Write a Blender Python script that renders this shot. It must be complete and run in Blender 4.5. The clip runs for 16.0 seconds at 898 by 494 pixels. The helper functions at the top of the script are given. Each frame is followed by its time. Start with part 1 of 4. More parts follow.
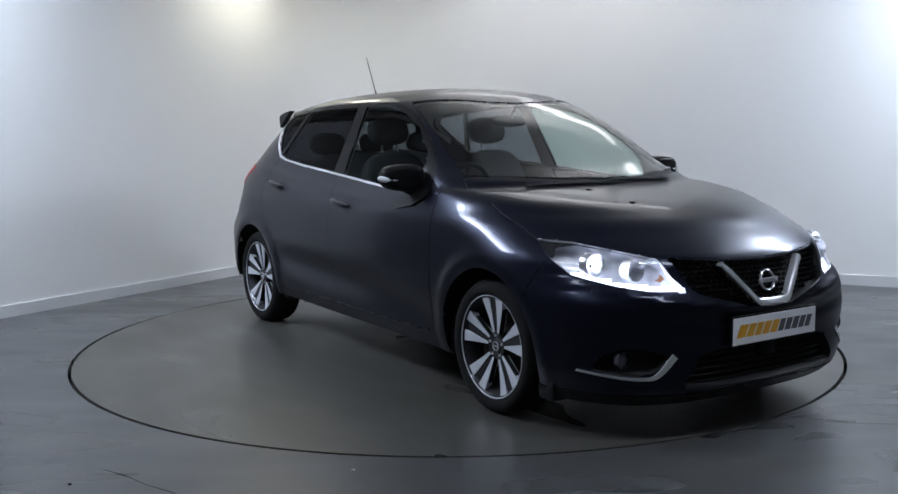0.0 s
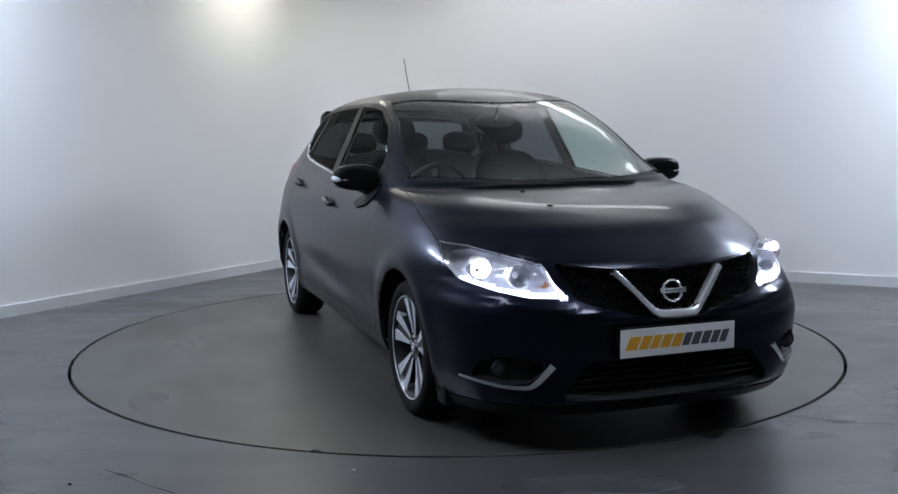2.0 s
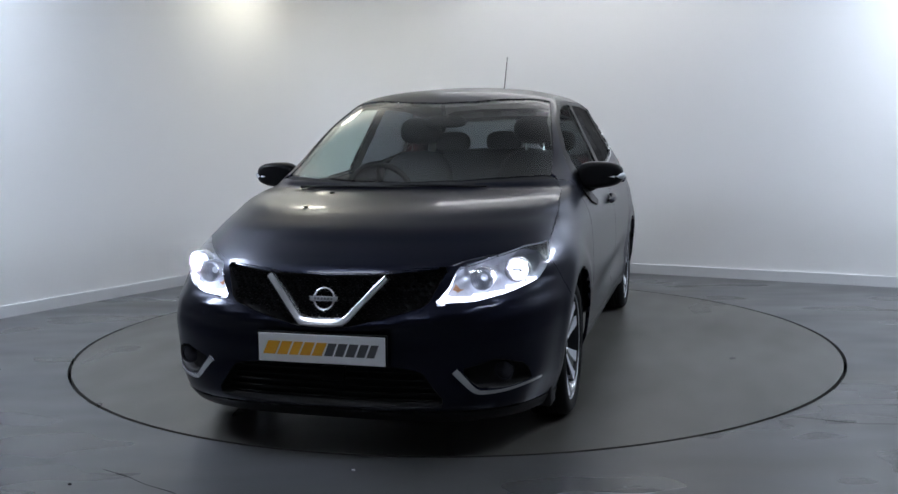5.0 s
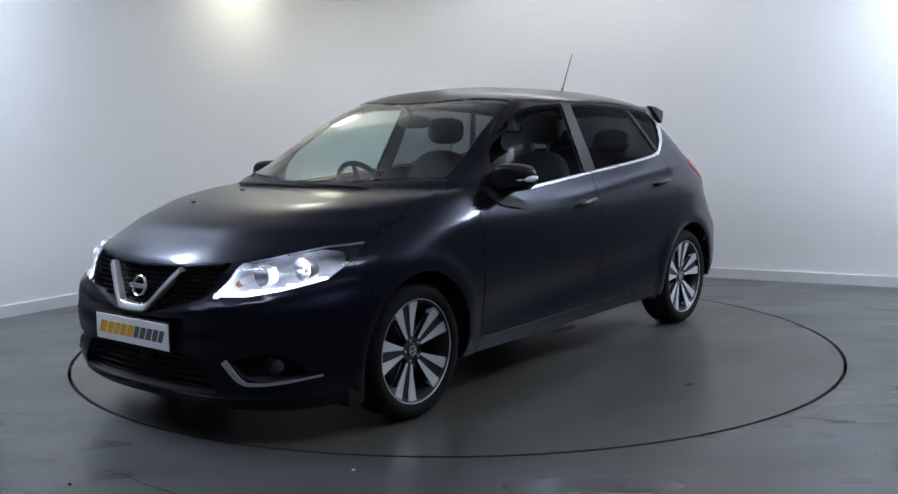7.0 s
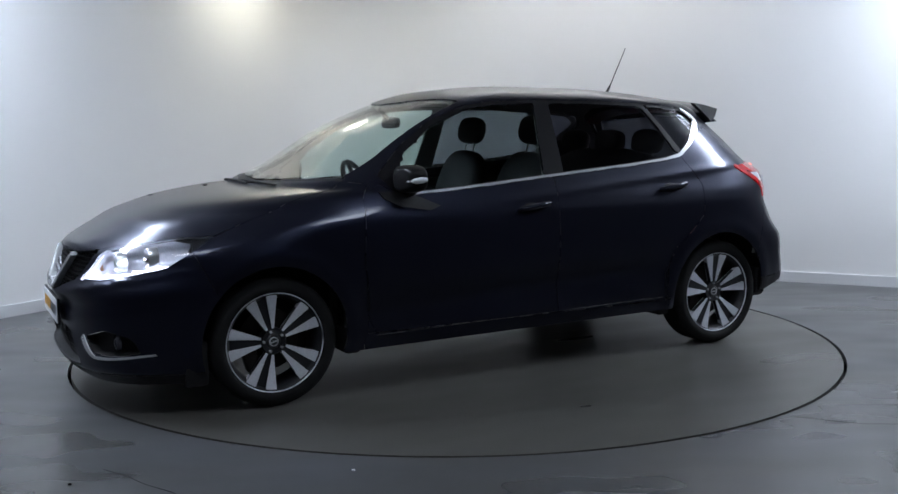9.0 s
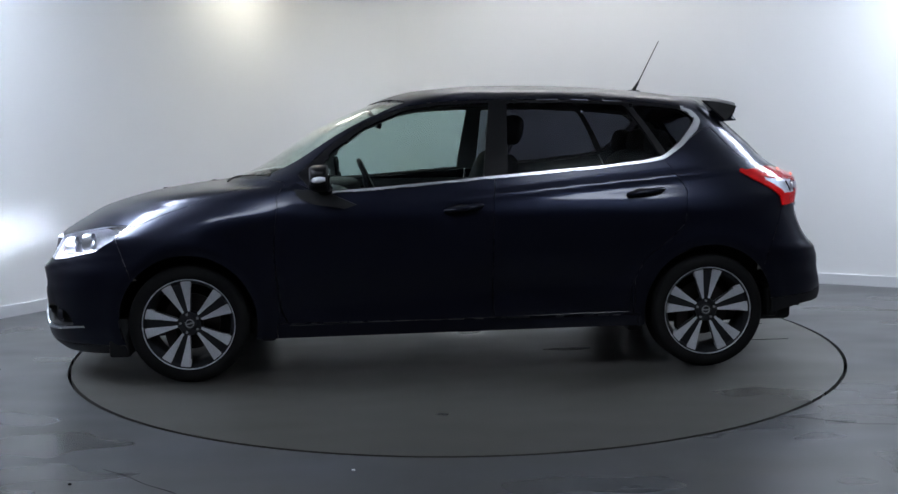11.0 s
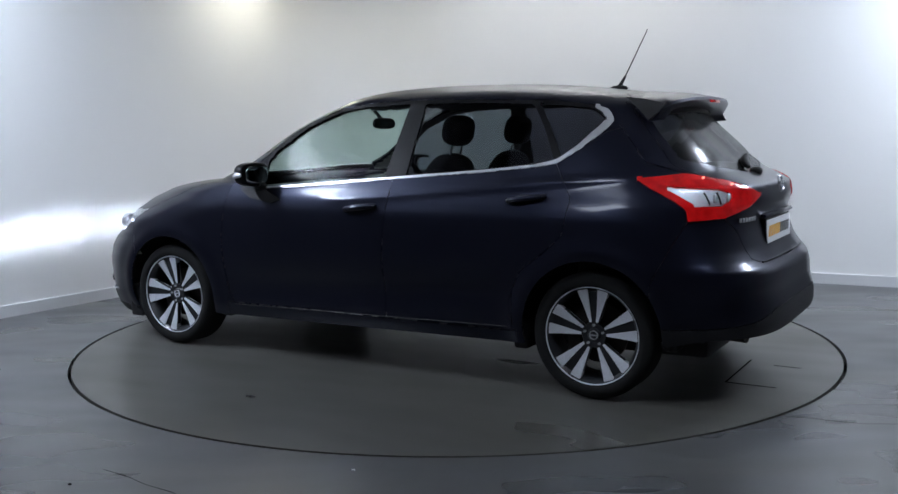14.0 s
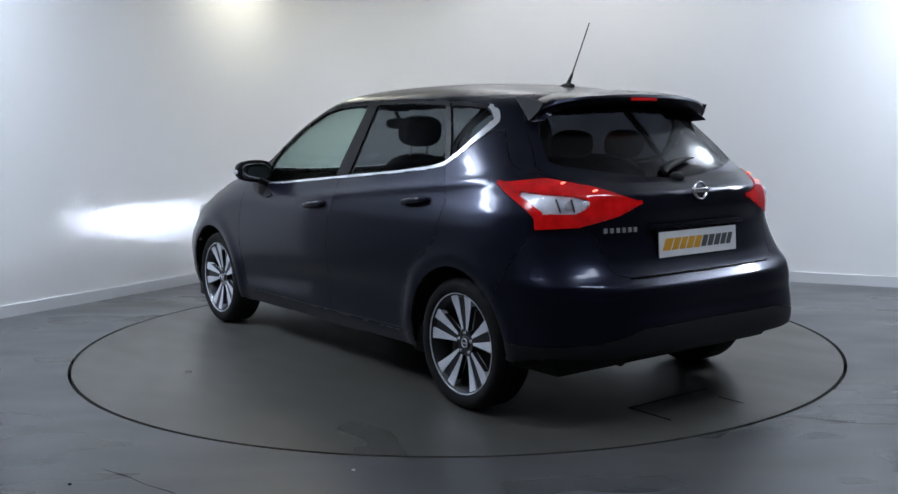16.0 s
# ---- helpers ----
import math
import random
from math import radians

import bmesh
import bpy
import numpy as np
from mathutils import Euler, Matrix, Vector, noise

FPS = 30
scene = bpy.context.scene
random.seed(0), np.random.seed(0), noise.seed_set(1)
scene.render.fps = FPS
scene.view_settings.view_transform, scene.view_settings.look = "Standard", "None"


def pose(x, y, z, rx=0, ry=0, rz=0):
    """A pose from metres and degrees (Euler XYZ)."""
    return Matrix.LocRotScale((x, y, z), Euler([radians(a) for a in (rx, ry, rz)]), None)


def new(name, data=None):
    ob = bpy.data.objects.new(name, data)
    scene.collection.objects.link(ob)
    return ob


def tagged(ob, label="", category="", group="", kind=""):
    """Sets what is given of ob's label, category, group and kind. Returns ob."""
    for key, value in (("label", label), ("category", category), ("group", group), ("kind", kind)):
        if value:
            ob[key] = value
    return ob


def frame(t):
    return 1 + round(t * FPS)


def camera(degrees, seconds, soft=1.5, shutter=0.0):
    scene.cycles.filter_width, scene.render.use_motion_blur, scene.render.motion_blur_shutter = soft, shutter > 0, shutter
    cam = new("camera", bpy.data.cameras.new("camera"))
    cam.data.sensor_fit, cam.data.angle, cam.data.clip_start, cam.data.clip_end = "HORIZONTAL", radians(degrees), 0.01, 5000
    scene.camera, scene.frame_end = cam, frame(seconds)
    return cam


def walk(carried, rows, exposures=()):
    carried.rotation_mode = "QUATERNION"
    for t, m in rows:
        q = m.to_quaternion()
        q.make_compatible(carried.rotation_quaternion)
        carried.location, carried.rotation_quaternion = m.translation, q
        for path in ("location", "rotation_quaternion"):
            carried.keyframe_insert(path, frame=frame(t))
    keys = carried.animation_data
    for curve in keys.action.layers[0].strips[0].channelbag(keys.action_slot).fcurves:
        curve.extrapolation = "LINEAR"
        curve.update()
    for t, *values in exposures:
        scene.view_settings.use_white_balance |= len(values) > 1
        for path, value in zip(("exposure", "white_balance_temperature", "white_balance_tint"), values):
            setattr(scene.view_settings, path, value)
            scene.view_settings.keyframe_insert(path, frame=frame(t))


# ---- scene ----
cam = camera(49.32, 16.0)
EYE = pose(0, -5.963, 1.270, 90 - 6.728, 0, 0.361) @ pose(0, 0, 0, 0, 0, -0.673)
walk(cam, [(0.0, EYE), (16.0, EYE)], exposures=[(0.0, 0.0), (16.0, 0.0)])

# ---- world: the studio is closed, so the sky outside hardly counts ----
world = bpy.data.worlds.new("world")
scene.world = world
world.use_nodes = True
world.node_tree.nodes["Background"].inputs[0].default_value = (0.5, 0.55, 0.65, 1)
world.node_tree.nodes["Background"].inputs[1].default_value = 0.05

# ceiling panels out of view, fitted to the light: place, size, turn, colour, strength
LAMPS = [
    ((-1.52, 2.65, 2.85), (0.40, 0.40), -31, (1.0, 0.97, 0.82), 17.5),
    ((-3.52, -0.72, 3.2), (0.5, 1.7), -31, (0.72, 0.82, 1.0), 70.0),
    ((4.50, 0.48, 3.2), (1.8, 0.5), -26, (0.75, 0.84, 1.0), 80.0),
    # added fill with no known source: lifts the north wall's middle
    ((0.95, 2.25, 2.85), (2.6, 0.22), -26, (0.96, 0.97, 1.0), 8.4),
    ((-1.6, -3.3, 3.2), (1.2, 0.5), 0, (0.78, 0.86, 1.0), 16.0),
    ((1.8, -3.2, 3.2), (1.2, 0.5), 0, (0.78, 0.86, 1.0), 20.0),
]
CEILING = 3.4


# ---- materials ----
def material(name, color, rough=0.5, metal=0.0, coat=0.0, coat_rough=0.05, grain=0.0, grain_scale=40.0, stain=0.0, stain_scale=2.0,
             bump=0.0, bump_scale=60.0, spec=0.5, emit=None, power=0.0, second=None, rough_var=0.0, tint=None):
    m = bpy.data.materials.new(name)
    m.use_nodes = True
    nt = m.node_tree
    b = nt.nodes["Principled BSDF"]
    b.inputs["Base Color"].default_value = (*color, 1)
    b.inputs["Roughness"].default_value = rough
    b.inputs["Metallic"].default_value = metal
    b.inputs["Coat Weight"].default_value = coat
    b.inputs["Coat Roughness"].default_value = coat_rough
    b.inputs["Specular IOR Level"].default_value = spec
    if tint:
        b.inputs["Specular Tint"].default_value = (*tint, 1)
    if emit:
        b.inputs["Emission Color"].default_value = (*emit, 1)
        b.inputs["Emission Strength"].default_value = power
    co = nt.nodes.new("ShaderNodeTexCoord")

    def noise_node(scale, detail=4.0, rough_=0.6):
        n = nt.nodes.new("ShaderNodeTexNoise")
        n.inputs["Scale"].default_value = scale
        n.inputs["Detail"].default_value = detail
        n.inputs["Roughness"].default_value = rough_
        nt.links.new(co.outputs["Object"], n.inputs["Vector"])
        return n
    last = None

    def blend(fac, other, amount):
        nonlocal last
        mx = nt.nodes.new("ShaderNodeMix")
        mx.data_type = "RGBA"
        ramp = nt.nodes.new("ShaderNodeMapRange")
        ramp.inputs["From Min"].default_value, ramp.inputs["From Max"].default_value = 0.35, 0.68
        ramp.inputs["To Max"].default_value = amount
        nt.links.new(fac, ramp.inputs["Value"])
        nt.links.new(ramp.outputs["Result"], mx.inputs["Factor"])
        if last is None:
            mx.inputs["A"].default_value = (*color, 1)
        else:
            nt.links.new(last, mx.inputs["A"])
        mx.inputs["B"].default_value = (*other, 1)
        last = mx.outputs["Result"]
        nt.links.new(last, b.inputs["Base Color"])
    if stain:
        blend(noise_node(stain_scale, 6).outputs["Fac"], second or tuple(c * 0.55 for c in color), stain)
    if grain:
        blend(noise_node(grain_scale, 3).outputs["Fac"], tuple(min(1, c * 1.5) for c in color), grain)
    if rough_var:
        n = noise_node(stain_scale * 1.7, 6)
        mr = nt.nodes.new("ShaderNodeMapRange")
        mr.inputs["From Min"].default_value, mr.inputs["From Max"].default_value = 0.3, 0.7
        mr.inputs["To Min"].default_value, mr.inputs["To Max"].default_value = rough - rough_var, rough + rough_var
        nt.links.new(n.outputs["Fac"], mr.inputs["Value"])
        nt.links.new(mr.outputs["Result"], b.inputs["Roughness"])
    if bump:
        n = noise_node(bump_scale, 5)
        bp = nt.nodes.new("ShaderNodeBump")
        bp.inputs["Strength"].default_value = bump
        bp.inputs["Distance"].default_value = 0.01
        nt.links.new(n.outputs["Fac"], bp.inputs["Height"])
        nt.links.new(bp.outputs["Normal"], b.inputs["Normal"])
    return m


def glass(name, tint, gloss_rough=0.02, ior=1.45, gloss=1.0):
    """A clear tinted pane: light passes straight through, the surface mirrors by Fresnel."""
    m = bpy.data.materials.new(name)
    m.use_nodes = True
    nt = m.node_tree
    nt.nodes.remove(nt.nodes["Principled BSDF"])
    t, g, mix, fr, pw, mr = (nt.nodes.new("ShaderNode" + n) for n in ("BsdfTransparent", "BsdfGlossy", "MixShader", "LayerWeight", "Math", "MapRange"))
    t.inputs["Color"].default_value = (*tint, 1)
    g.inputs["Roughness"].default_value = gloss_rough
    g.inputs["Color"].default_value = (gloss, gloss, gloss, 1)
    fr.inputs["Blend"].default_value = 0.5
    pw.operation, pw.inputs[1].default_value = "POWER", 5.0
    mr.inputs["To Min"].default_value = 2 * ((ior - 1) / (ior + 1)) ** 2
    nt.links.new(fr.outputs["Facing"], pw.inputs[0])
    nt.links.new(pw.outputs[0], mr.inputs["Value"])
    nt.links.new(mr.outputs["Result"], mix.inputs[0])
    nt.links.new(t.outputs[0], mix.inputs[1])
    nt.links.new(g.outputs[0], mix.inputs[2])
    nt.links.new(mix.outputs[0], nt.nodes["Material Output"].inputs["Surface"])
    return m


def glow(name, color, power):
    m = bpy.data.materials.new(name)
    m.use_nodes = True
    nt = m.node_tree
    nt.nodes.remove(nt.nodes["Principled BSDF"])
    e = nt.nodes.new("ShaderNodeEmission")
    e.inputs[0].default_value, e.inputs[1].default_value = (*color, 1), power
    nt.links.new(e.outputs[0], nt.nodes["Material Output"].inputs["Surface"])
    return m


WALL = material("wall_paint", (0.80, 0.80, 0.79), 0.75, stain=0.10, stain_scale=0.9, second=(0.74, 0.75, 0.76), bump=0.05, bump_scale=120)
# for unseen walls, made dark so the car's sides mirror little light
DARK_WALL = material("unseen_dark_wall", (0.06, 0.06, 0.063), 0.85, stain=0.3, stain_scale=1.0, bump=0.05, bump_scale=120)
CEIL = material("ceiling_paint", (0.75, 0.75, 0.75), 0.9, stain=0.1, stain_scale=1.0)
SKIRT = material("skirting_gloss_white", (0.64, 0.65, 0.66), 0.5, stain=0.2, stain_scale=6, second=(0.6, 0.6, 0.6))


def floor_paint(name, color, worn, dark, rough, swing, turn, worn_amount):
    """Worn floor paint: streaks by wheels and mops, stains, scuffs, and gloss that comes and goes."""
    m = bpy.data.materials.new(name)
    m.use_nodes = True
    nt = m.node_tree
    b = nt.nodes["Principled BSDF"]
    co = nt.nodes.new("ShaderNodeTexCoord")

    def field(scale, stretch, detail, lo, hi):
        mp = nt.nodes.new("ShaderNodeMapping")
        mp.inputs["Rotation"].default_value = (0, 0, radians(turn))
        mp.inputs["Scale"].default_value = (1, stretch, 1)
        n = nt.nodes.new("ShaderNodeTexNoise")
        n.inputs["Scale"].default_value, n.inputs["Detail"].default_value, n.inputs["Roughness"].default_value = scale, detail, 0.62
        r = nt.nodes.new("ShaderNodeMapRange")
        r.inputs["From Min"].default_value, r.inputs["From Max"].default_value = lo, hi
        nt.links.new(co.outputs["Object"], mp.inputs["Vector"])
        nt.links.new(mp.outputs["Vector"], n.inputs["Vector"])
        nt.links.new(n.outputs["Fac"], r.inputs["Value"])
        return r.outputs["Result"]

    def mix(fac, a_, b_, amount):
        k = nt.nodes.new("ShaderNodeMath")
        k.operation = "MULTIPLY"
        k.inputs[1].default_value = amount
        nt.links.new(fac, k.inputs[0])
        x = nt.nodes.new("ShaderNodeMix")
        x.data_type = "RGBA"
        nt.links.new(k.outputs[0], x.inputs["Factor"])
        for sock, v in (("A", a_), ("B", b_)):
            if isinstance(v, tuple):
                x.inputs[sock].default_value = (*v, 1)
            else:
                nt.links.new(v, x.inputs[sock])
        return x.outputs["Result"]
    streak, blotch, scuff = field(1.1, 2.2, 5, 0.36, 0.82), field(0.8, 1.2, 5, 0.28, 0.82), field(14.0, 1.3, 6, 0.54, 0.80)
    col = mix(blotch, color, dark, 0.5)
    col = mix(streak, col, worn, worn_amount)
    col = mix(scuff, col, tuple(v * 0.6 for v in dark), 0.08)
    nt.links.new(col, b.inputs["Base Color"])
    r = nt.nodes.new("ShaderNodeMapRange")
    r.inputs["To Min"].default_value, r.inputs["To Max"].default_value = rough + swing, rough - swing
    nt.links.new(field(0.8, 2.2, 2, 0.25, 0.80), r.inputs["Value"])
    nt.links.new(r.outputs["Result"], b.inputs["Roughness"])
    bp = nt.nodes.new("ShaderNodeBump")
    bp.inputs["Strength"].default_value, bp.inputs["Distance"].default_value = 0.03, 0.004
    nt.links.new(field(3.0, 1.4, 3, 0.2, 0.8), bp.inputs["Height"])
    nt.links.new(bp.outputs["Normal"], b.inputs["Normal"])
    return m


CONCRETE = floor_paint("painted_concrete_grey", (0.056, 0.056, 0.055), (0.080, 0.088, 0.108), (0.038, 0.036, 0.031), 0.30, 0.13, 28, 0.55)
TABLE = floor_paint("turntable_floor_grey", (0.060, 0.058, 0.052), (0.076, 0.076, 0.074), (0.039, 0.036, 0.029), 0.32, 0.10, 30, 0.4)
SEAM = material("black_rubber_seam", (0.004, 0.004, 0.004), 0.9, spec=0.05, bump=0.1, grain=0.3)
PAINT = material("blue_black_metallic_paint", (0.0044, 0.0046, 0.0080), 0.30, coat=0.40, coat_rough=0.09, grain=0.35, grain_scale=1500, stain=0.12, stain_scale=3, spec=0.20, tint=(0.42, 0.52, 1.0))
GLOSS_BLACK = material("gloss_black_plastic", (0.008, 0.008, 0.009), 0.32, spec=0.10, coat=0.0, stain=0.2, stain_scale=8)
BLACK = material("matt_black_plastic", (0.011, 0.011, 0.012), 0.65, spec=0.3, bump=0.08, bump_scale=300, grain=0.3, grain_scale=200)
SATIN_BLACK = material("satin_black_plastic", (0.012, 0.012, 0.014), 0.5, spec=0.2, bump=0.08, bump_scale=250, grain=0.3, grain_scale=150)
RUBBER = material("tyre_rubber", (0.010, 0.010, 0.0105), 0.85, spec=0.15, stain=0.4, stain_scale=12, second=(0.013, 0.013, 0.012), bump=0.12, bump_scale=150)
CHROME = material("chrome", (0.82, 0.83, 0.86), 0.20, metal=0.72, stain=0.15, stain_scale=10, second=(0.6, 0.6, 0.62))
MACHINED = material("machined_aluminium", (0.60, 0.62, 0.66), 0.42, metal=0.3, grain=0.25, grain_scale=120, stain=0.2, stain_scale=14)
# alloy and iron set darker: the deep shade behind the spokes is in their colour
ALLOY = material("dark_grey_alloy_paint", (0.014, 0.015, 0.018), 0.40, metal=0.3, coat=0.2, stain=0.3, stain_scale=12)
IRON = material("shaded_iron", (0.035, 0.032, 0.031), 0.5, metal=0.6, stain=0.5, stain_scale=18, second=(0.03, 0.018, 0.012))
WINDSCREEN = glass("windscreen_glass", (0.80, 0.89, 0.85), 0.12, 1.62)
CLEAR = glass("light_green_glass", (0.60, 0.71, 0.69), 0.06, 1.40, 0.09)
PRIVACY = glass("dark_privacy_glass", (0.20, 0.21, 0.24), 0.08, 1.45, 0.11)
REAR_SCREEN = glass("rear_screen_glass", (0.17, 0.18, 0.20), 0.16, 1.6, 0.42)
LENS = glass("clear_lamp_lens", (0.96, 0.97, 1.0), 0.02, 1.35)
RED = material("red_lamp_plastic", (0.46, 0.005, 0.008), 0.12, coat=0.6, stain=0.75, stain_scale=16, second=(0.10, 0.0, 0.002), emit=(1, 0.015, 0.012), power=0.14)
RED_LED = glow("red_light", (1.0, 0.22, 0.16), 2.2)
SMOKE = material("silver_reflector", (0.72, 0.74, 0.78), 0.35, metal=0.2, stain=0.4, stain_scale=30)
REFLECTOR = material("bright_reflector", (0.86, 0.88, 0.93), 0.25, metal=0.3, stain=0.35, stain_scale=40, second=(0.45, 0.46, 0.54))
FOG = material("dark_fog_lamp_glass", (0.10, 0.10, 0.12), 0.14, metal=0.6, stain=0.4, stain_scale=30)
AMBER = material("amber_lens", (0.55, 0.27, 0.14), 0.25, stain=0.3, stain_scale=30)
LED = glow("daylight_strip_light", (0.74, 0.80, 1.0), 4.2)
BEAM = glow("dipped_beam_light", (0.72, 0.81, 1.0), 85000.0)
BULB = glow("headlamp_bulb_light", (0.76, 0.82, 1.0), 6.0)
FABRIC = material("charcoal_seat_fabric", (0.016, 0.016, 0.018), 0.9, grain=0.2, grain_scale=50, bump=0.04, bump_scale=60, stain=0.3, stain_scale=9)
TRIM_IN = material("dark_cabin_plastic", (0.030, 0.030, 0.032), 0.6, bump=0.03, bump_scale=60, stain=0.2, stain_scale=8)
LINING = material("pale_grey_headlining", (0.30, 0.30, 0.29), 0.9, bump=0.1, bump_scale=300, stain=0.15, stain_scale=6)
PLATE = material("white_plate_acrylic", (0.82, 0.83, 0.85), 0.3, stain=0.2, stain_scale=12, second=(0.62, 0.63, 0.66))
ORANGE = material("amber_printed_letters", (0.75, 0.36, 0.03), 0.35, stain=0.5, stain_scale=20, second=(0.85, 0.50, 0.06))
GREY_INK = material("grey_printed_letters", (0.09, 0.09, 0.10), 0.35, stain=0.3, stain_scale=20)
MIRROR = material("mirror_glass", (0.85, 0.86, 0.87), 0.02, metal=1.0)
WHITE_LENS = material("white_indicator_lens", (0.75, 0.77, 0.80), 0.15, coat=0.4, stain=0.2, stain_scale=30)


# ---- mesh helpers ----
def part(name, bm, mat, parent=None, label="", smooth=True, angle=40):
    me = bpy.data.meshes.new(name)
    bmesh.ops.recalc_face_normals(bm, faces=bm.faces)
    lay = bm.verts.layers.float_vector.get("skin_normal")
    true = [tuple(v[lay]) for v in bm.verts] if lay else None
    if lay:
        for f in bm.faces:
            if f.normal.dot(sum((v[lay] for v in f.verts), Vector())) < 0:
                f.normal_flip()
        bm.verts.layers.float_vector.remove(lay)
    bm.to_mesh(me)
    bm.free()
    me.materials.append(mat)
    if smooth:
        me.shade_smooth()
        me.set_sharp_from_angle(angle=radians(angle))
    if true:
        me.normals_split_custom_set_from_vertices(true)
    ob = new(name, me)
    if parent:
        ob.parent = parent
    if label:
        ob["label"] = label
    return ob


def add_box(bm, c, s, m=Matrix(), bevel=0.0):
    r = bmesh.ops.create_cube(bm, size=1, matrix=m @ Matrix.Translation(c) @ Matrix.Diagonal((*s, 1)))
    if bevel:
        es = list({e for v in r["verts"] for e in v.link_edges})
        bmesh.ops.bevel(bm, geom=es, offset=bevel, segments=2, affect="EDGES", profile=0.5)
    return bm


def add_blob(bm, c, s, n=3.0, m=Matrix(), us=24, vs=14):
    """A rounded box: a superellipsoid of half sizes s."""
    def sp(v, p):
        return math.copysign(abs(v) ** p, v)
    p = 2.0 / n
    rows = []
    for j in range(1, vs):
        ph = -math.pi / 2 + math.pi * j / vs
        rows.append([bm.verts.new(m @ Vector((c[0] + s[0] * sp(math.cos(ph), p) * sp(math.cos(a), p), c[1] + s[1] * sp(math.cos(ph), p) * sp(math.sin(a), p),
                                              c[2] + s[2] * sp(math.sin(ph), p)))) for a in [2 * math.pi * i / us for i in range(us)]])
    lo, hi = (bm.verts.new(m @ Vector((c[0], c[1], c[2] + k * s[2]))) for k in (-1, 1))
    for a, b in zip(rows, rows[1:]):
        for i in range(us):
            bm.faces.new((a[i], a[(i + 1) % us], b[(i + 1) % us], b[i]))
    for i in range(us):
        bm.faces.new((lo, rows[0][(i + 1) % us], rows[0][i]))
        bm.faces.new((hi, rows[-1][i], rows[-1][(i + 1) % us]))
    return bm


def add_lathe(bm, profile, m=Matrix(), seg=64, closed=False):
    """Turns (radius, height) points about local z."""
    rings = [[bm.verts.new(m @ Vector((r * math.cos(2 * math.pi * i / seg), r * math.sin(2 * math.pi * i / seg), h))) for i in range(seg)] for r, h in profile]
    pairs = list(zip(rings, rings[1:])) + ([(rings[-1], rings[0])] if closed else [])
    for a, b in pairs:
        for i in range(seg):
            bm.faces.new((a[i], a[(i + 1) % seg], b[(i + 1) % seg], b[i]))
    return bm


def add_tube(bm, pts, radius, seg=10, flat=1.0):
    """A round bar along points, capped."""
    pts = [Vector(p) for p in pts]
    rings = []
    for i, p in enumerate(pts):
        d = (pts[min(i + 1, len(pts) - 1)] - pts[max(i - 1, 0)]).normalized()
        u = d.cross(Vector((0, 0, 1)))
        u = u.normalized() if u.length > 1e-4 else Vector((1, 0, 0))
        v = u.cross(d)
        r = radius[i] if isinstance(radius, (list, tuple)) else radius
        rings.append([bm.verts.new(p + r * (u * math.cos(a) + v * flat * math.sin(a))) for a in [2 * math.pi * k / seg for k in range(seg)]])
    for a, b in zip(rings, rings[1:]):
        for i in range(seg):
            bm.faces.new((a[i], a[(i + 1) % seg], b[(i + 1) % seg], b[i]))
    bm.faces.new(rings[0][::-1])
    bm.faces.new(rings[-1])
    return bm


def add_prism(bm, outline, h0, h1, m=Matrix()):
    """An outline in the local xy plane raised from h0 to h1."""
    a = [bm.verts.new(m @ Vector((x, y, h0))) for x, y in outline]
    b = [bm.verts.new(m @ Vector((x, y, h1))) for x, y in outline]
    bm.faces.new(a[::-1])
    bm.faces.new(b)
    for i in range(len(a)):
        j = (i + 1) % len(a)
        bm.faces.new((a[i], a[j], b[j], b[i]))
    return bm


# ---- the studio ----
CORNER = Vector((-1.19, 4.06))
LEFT_DIR, RIGHT_DIR = Vector((0.527, 0.850)), Vector((0.896, -0.445))
LEFT_END, RIGHT_END = CORNER - 11 * LEFT_DIR, CORNER + 11 * RIGHT_DIR


def corner_arc(r, steps=16):
    a0, a1 = math.atan2(LEFT_DIR.y, LEFT_DIR.x), math.atan2(RIGHT_DIR.y, RIGHT_DIR.x)
    t = r * math.tan((a0 - a1) / 2)
    p = CORNER - LEFT_DIR * t
    c = p + Vector((LEFT_DIR.y, -LEFT_DIR.x)) * r
    return [c + r * Vector((math.cos(a), math.sin(a))) for a in [a0 + math.pi / 2 - (a0 - a1) * i / steps for i in range(steps + 1)]]


def offset_path(pts, d):
    """The path moved d metres to its right, the room's side."""
    out = []
    for i, p in enumerate(pts):
        t = (pts[min(i + 1, len(pts) - 1)] - pts[max(i - 1, 0)]).normalized()
        out.append(p + Vector((t.y, -t.x)) * d)
    return out


def wall_run(name, pts, z0, z1, inner, outer, mat):
    bm = bmesh.new()
    a, b = offset_path(pts, inner), offset_path(pts, outer)
    rows = [[bm.verts.new((p.x, p.y, z)) for p in path] for path, z in ((a, z0), (a, z1), (b, z1), (b, z0))]
    for r0, r1 in zip(rows, rows[1:] + rows[:1]):
        for i in range(len(pts) - 1):
            bm.faces.new((r0[i], r0[i + 1], r1[i + 1], r1[i]))
    for k in (0, -1):
        bm.faces.new([r[k] for r in rows])
    ob = part(name, bm, mat)
    return tagged(ob, kind="structure")


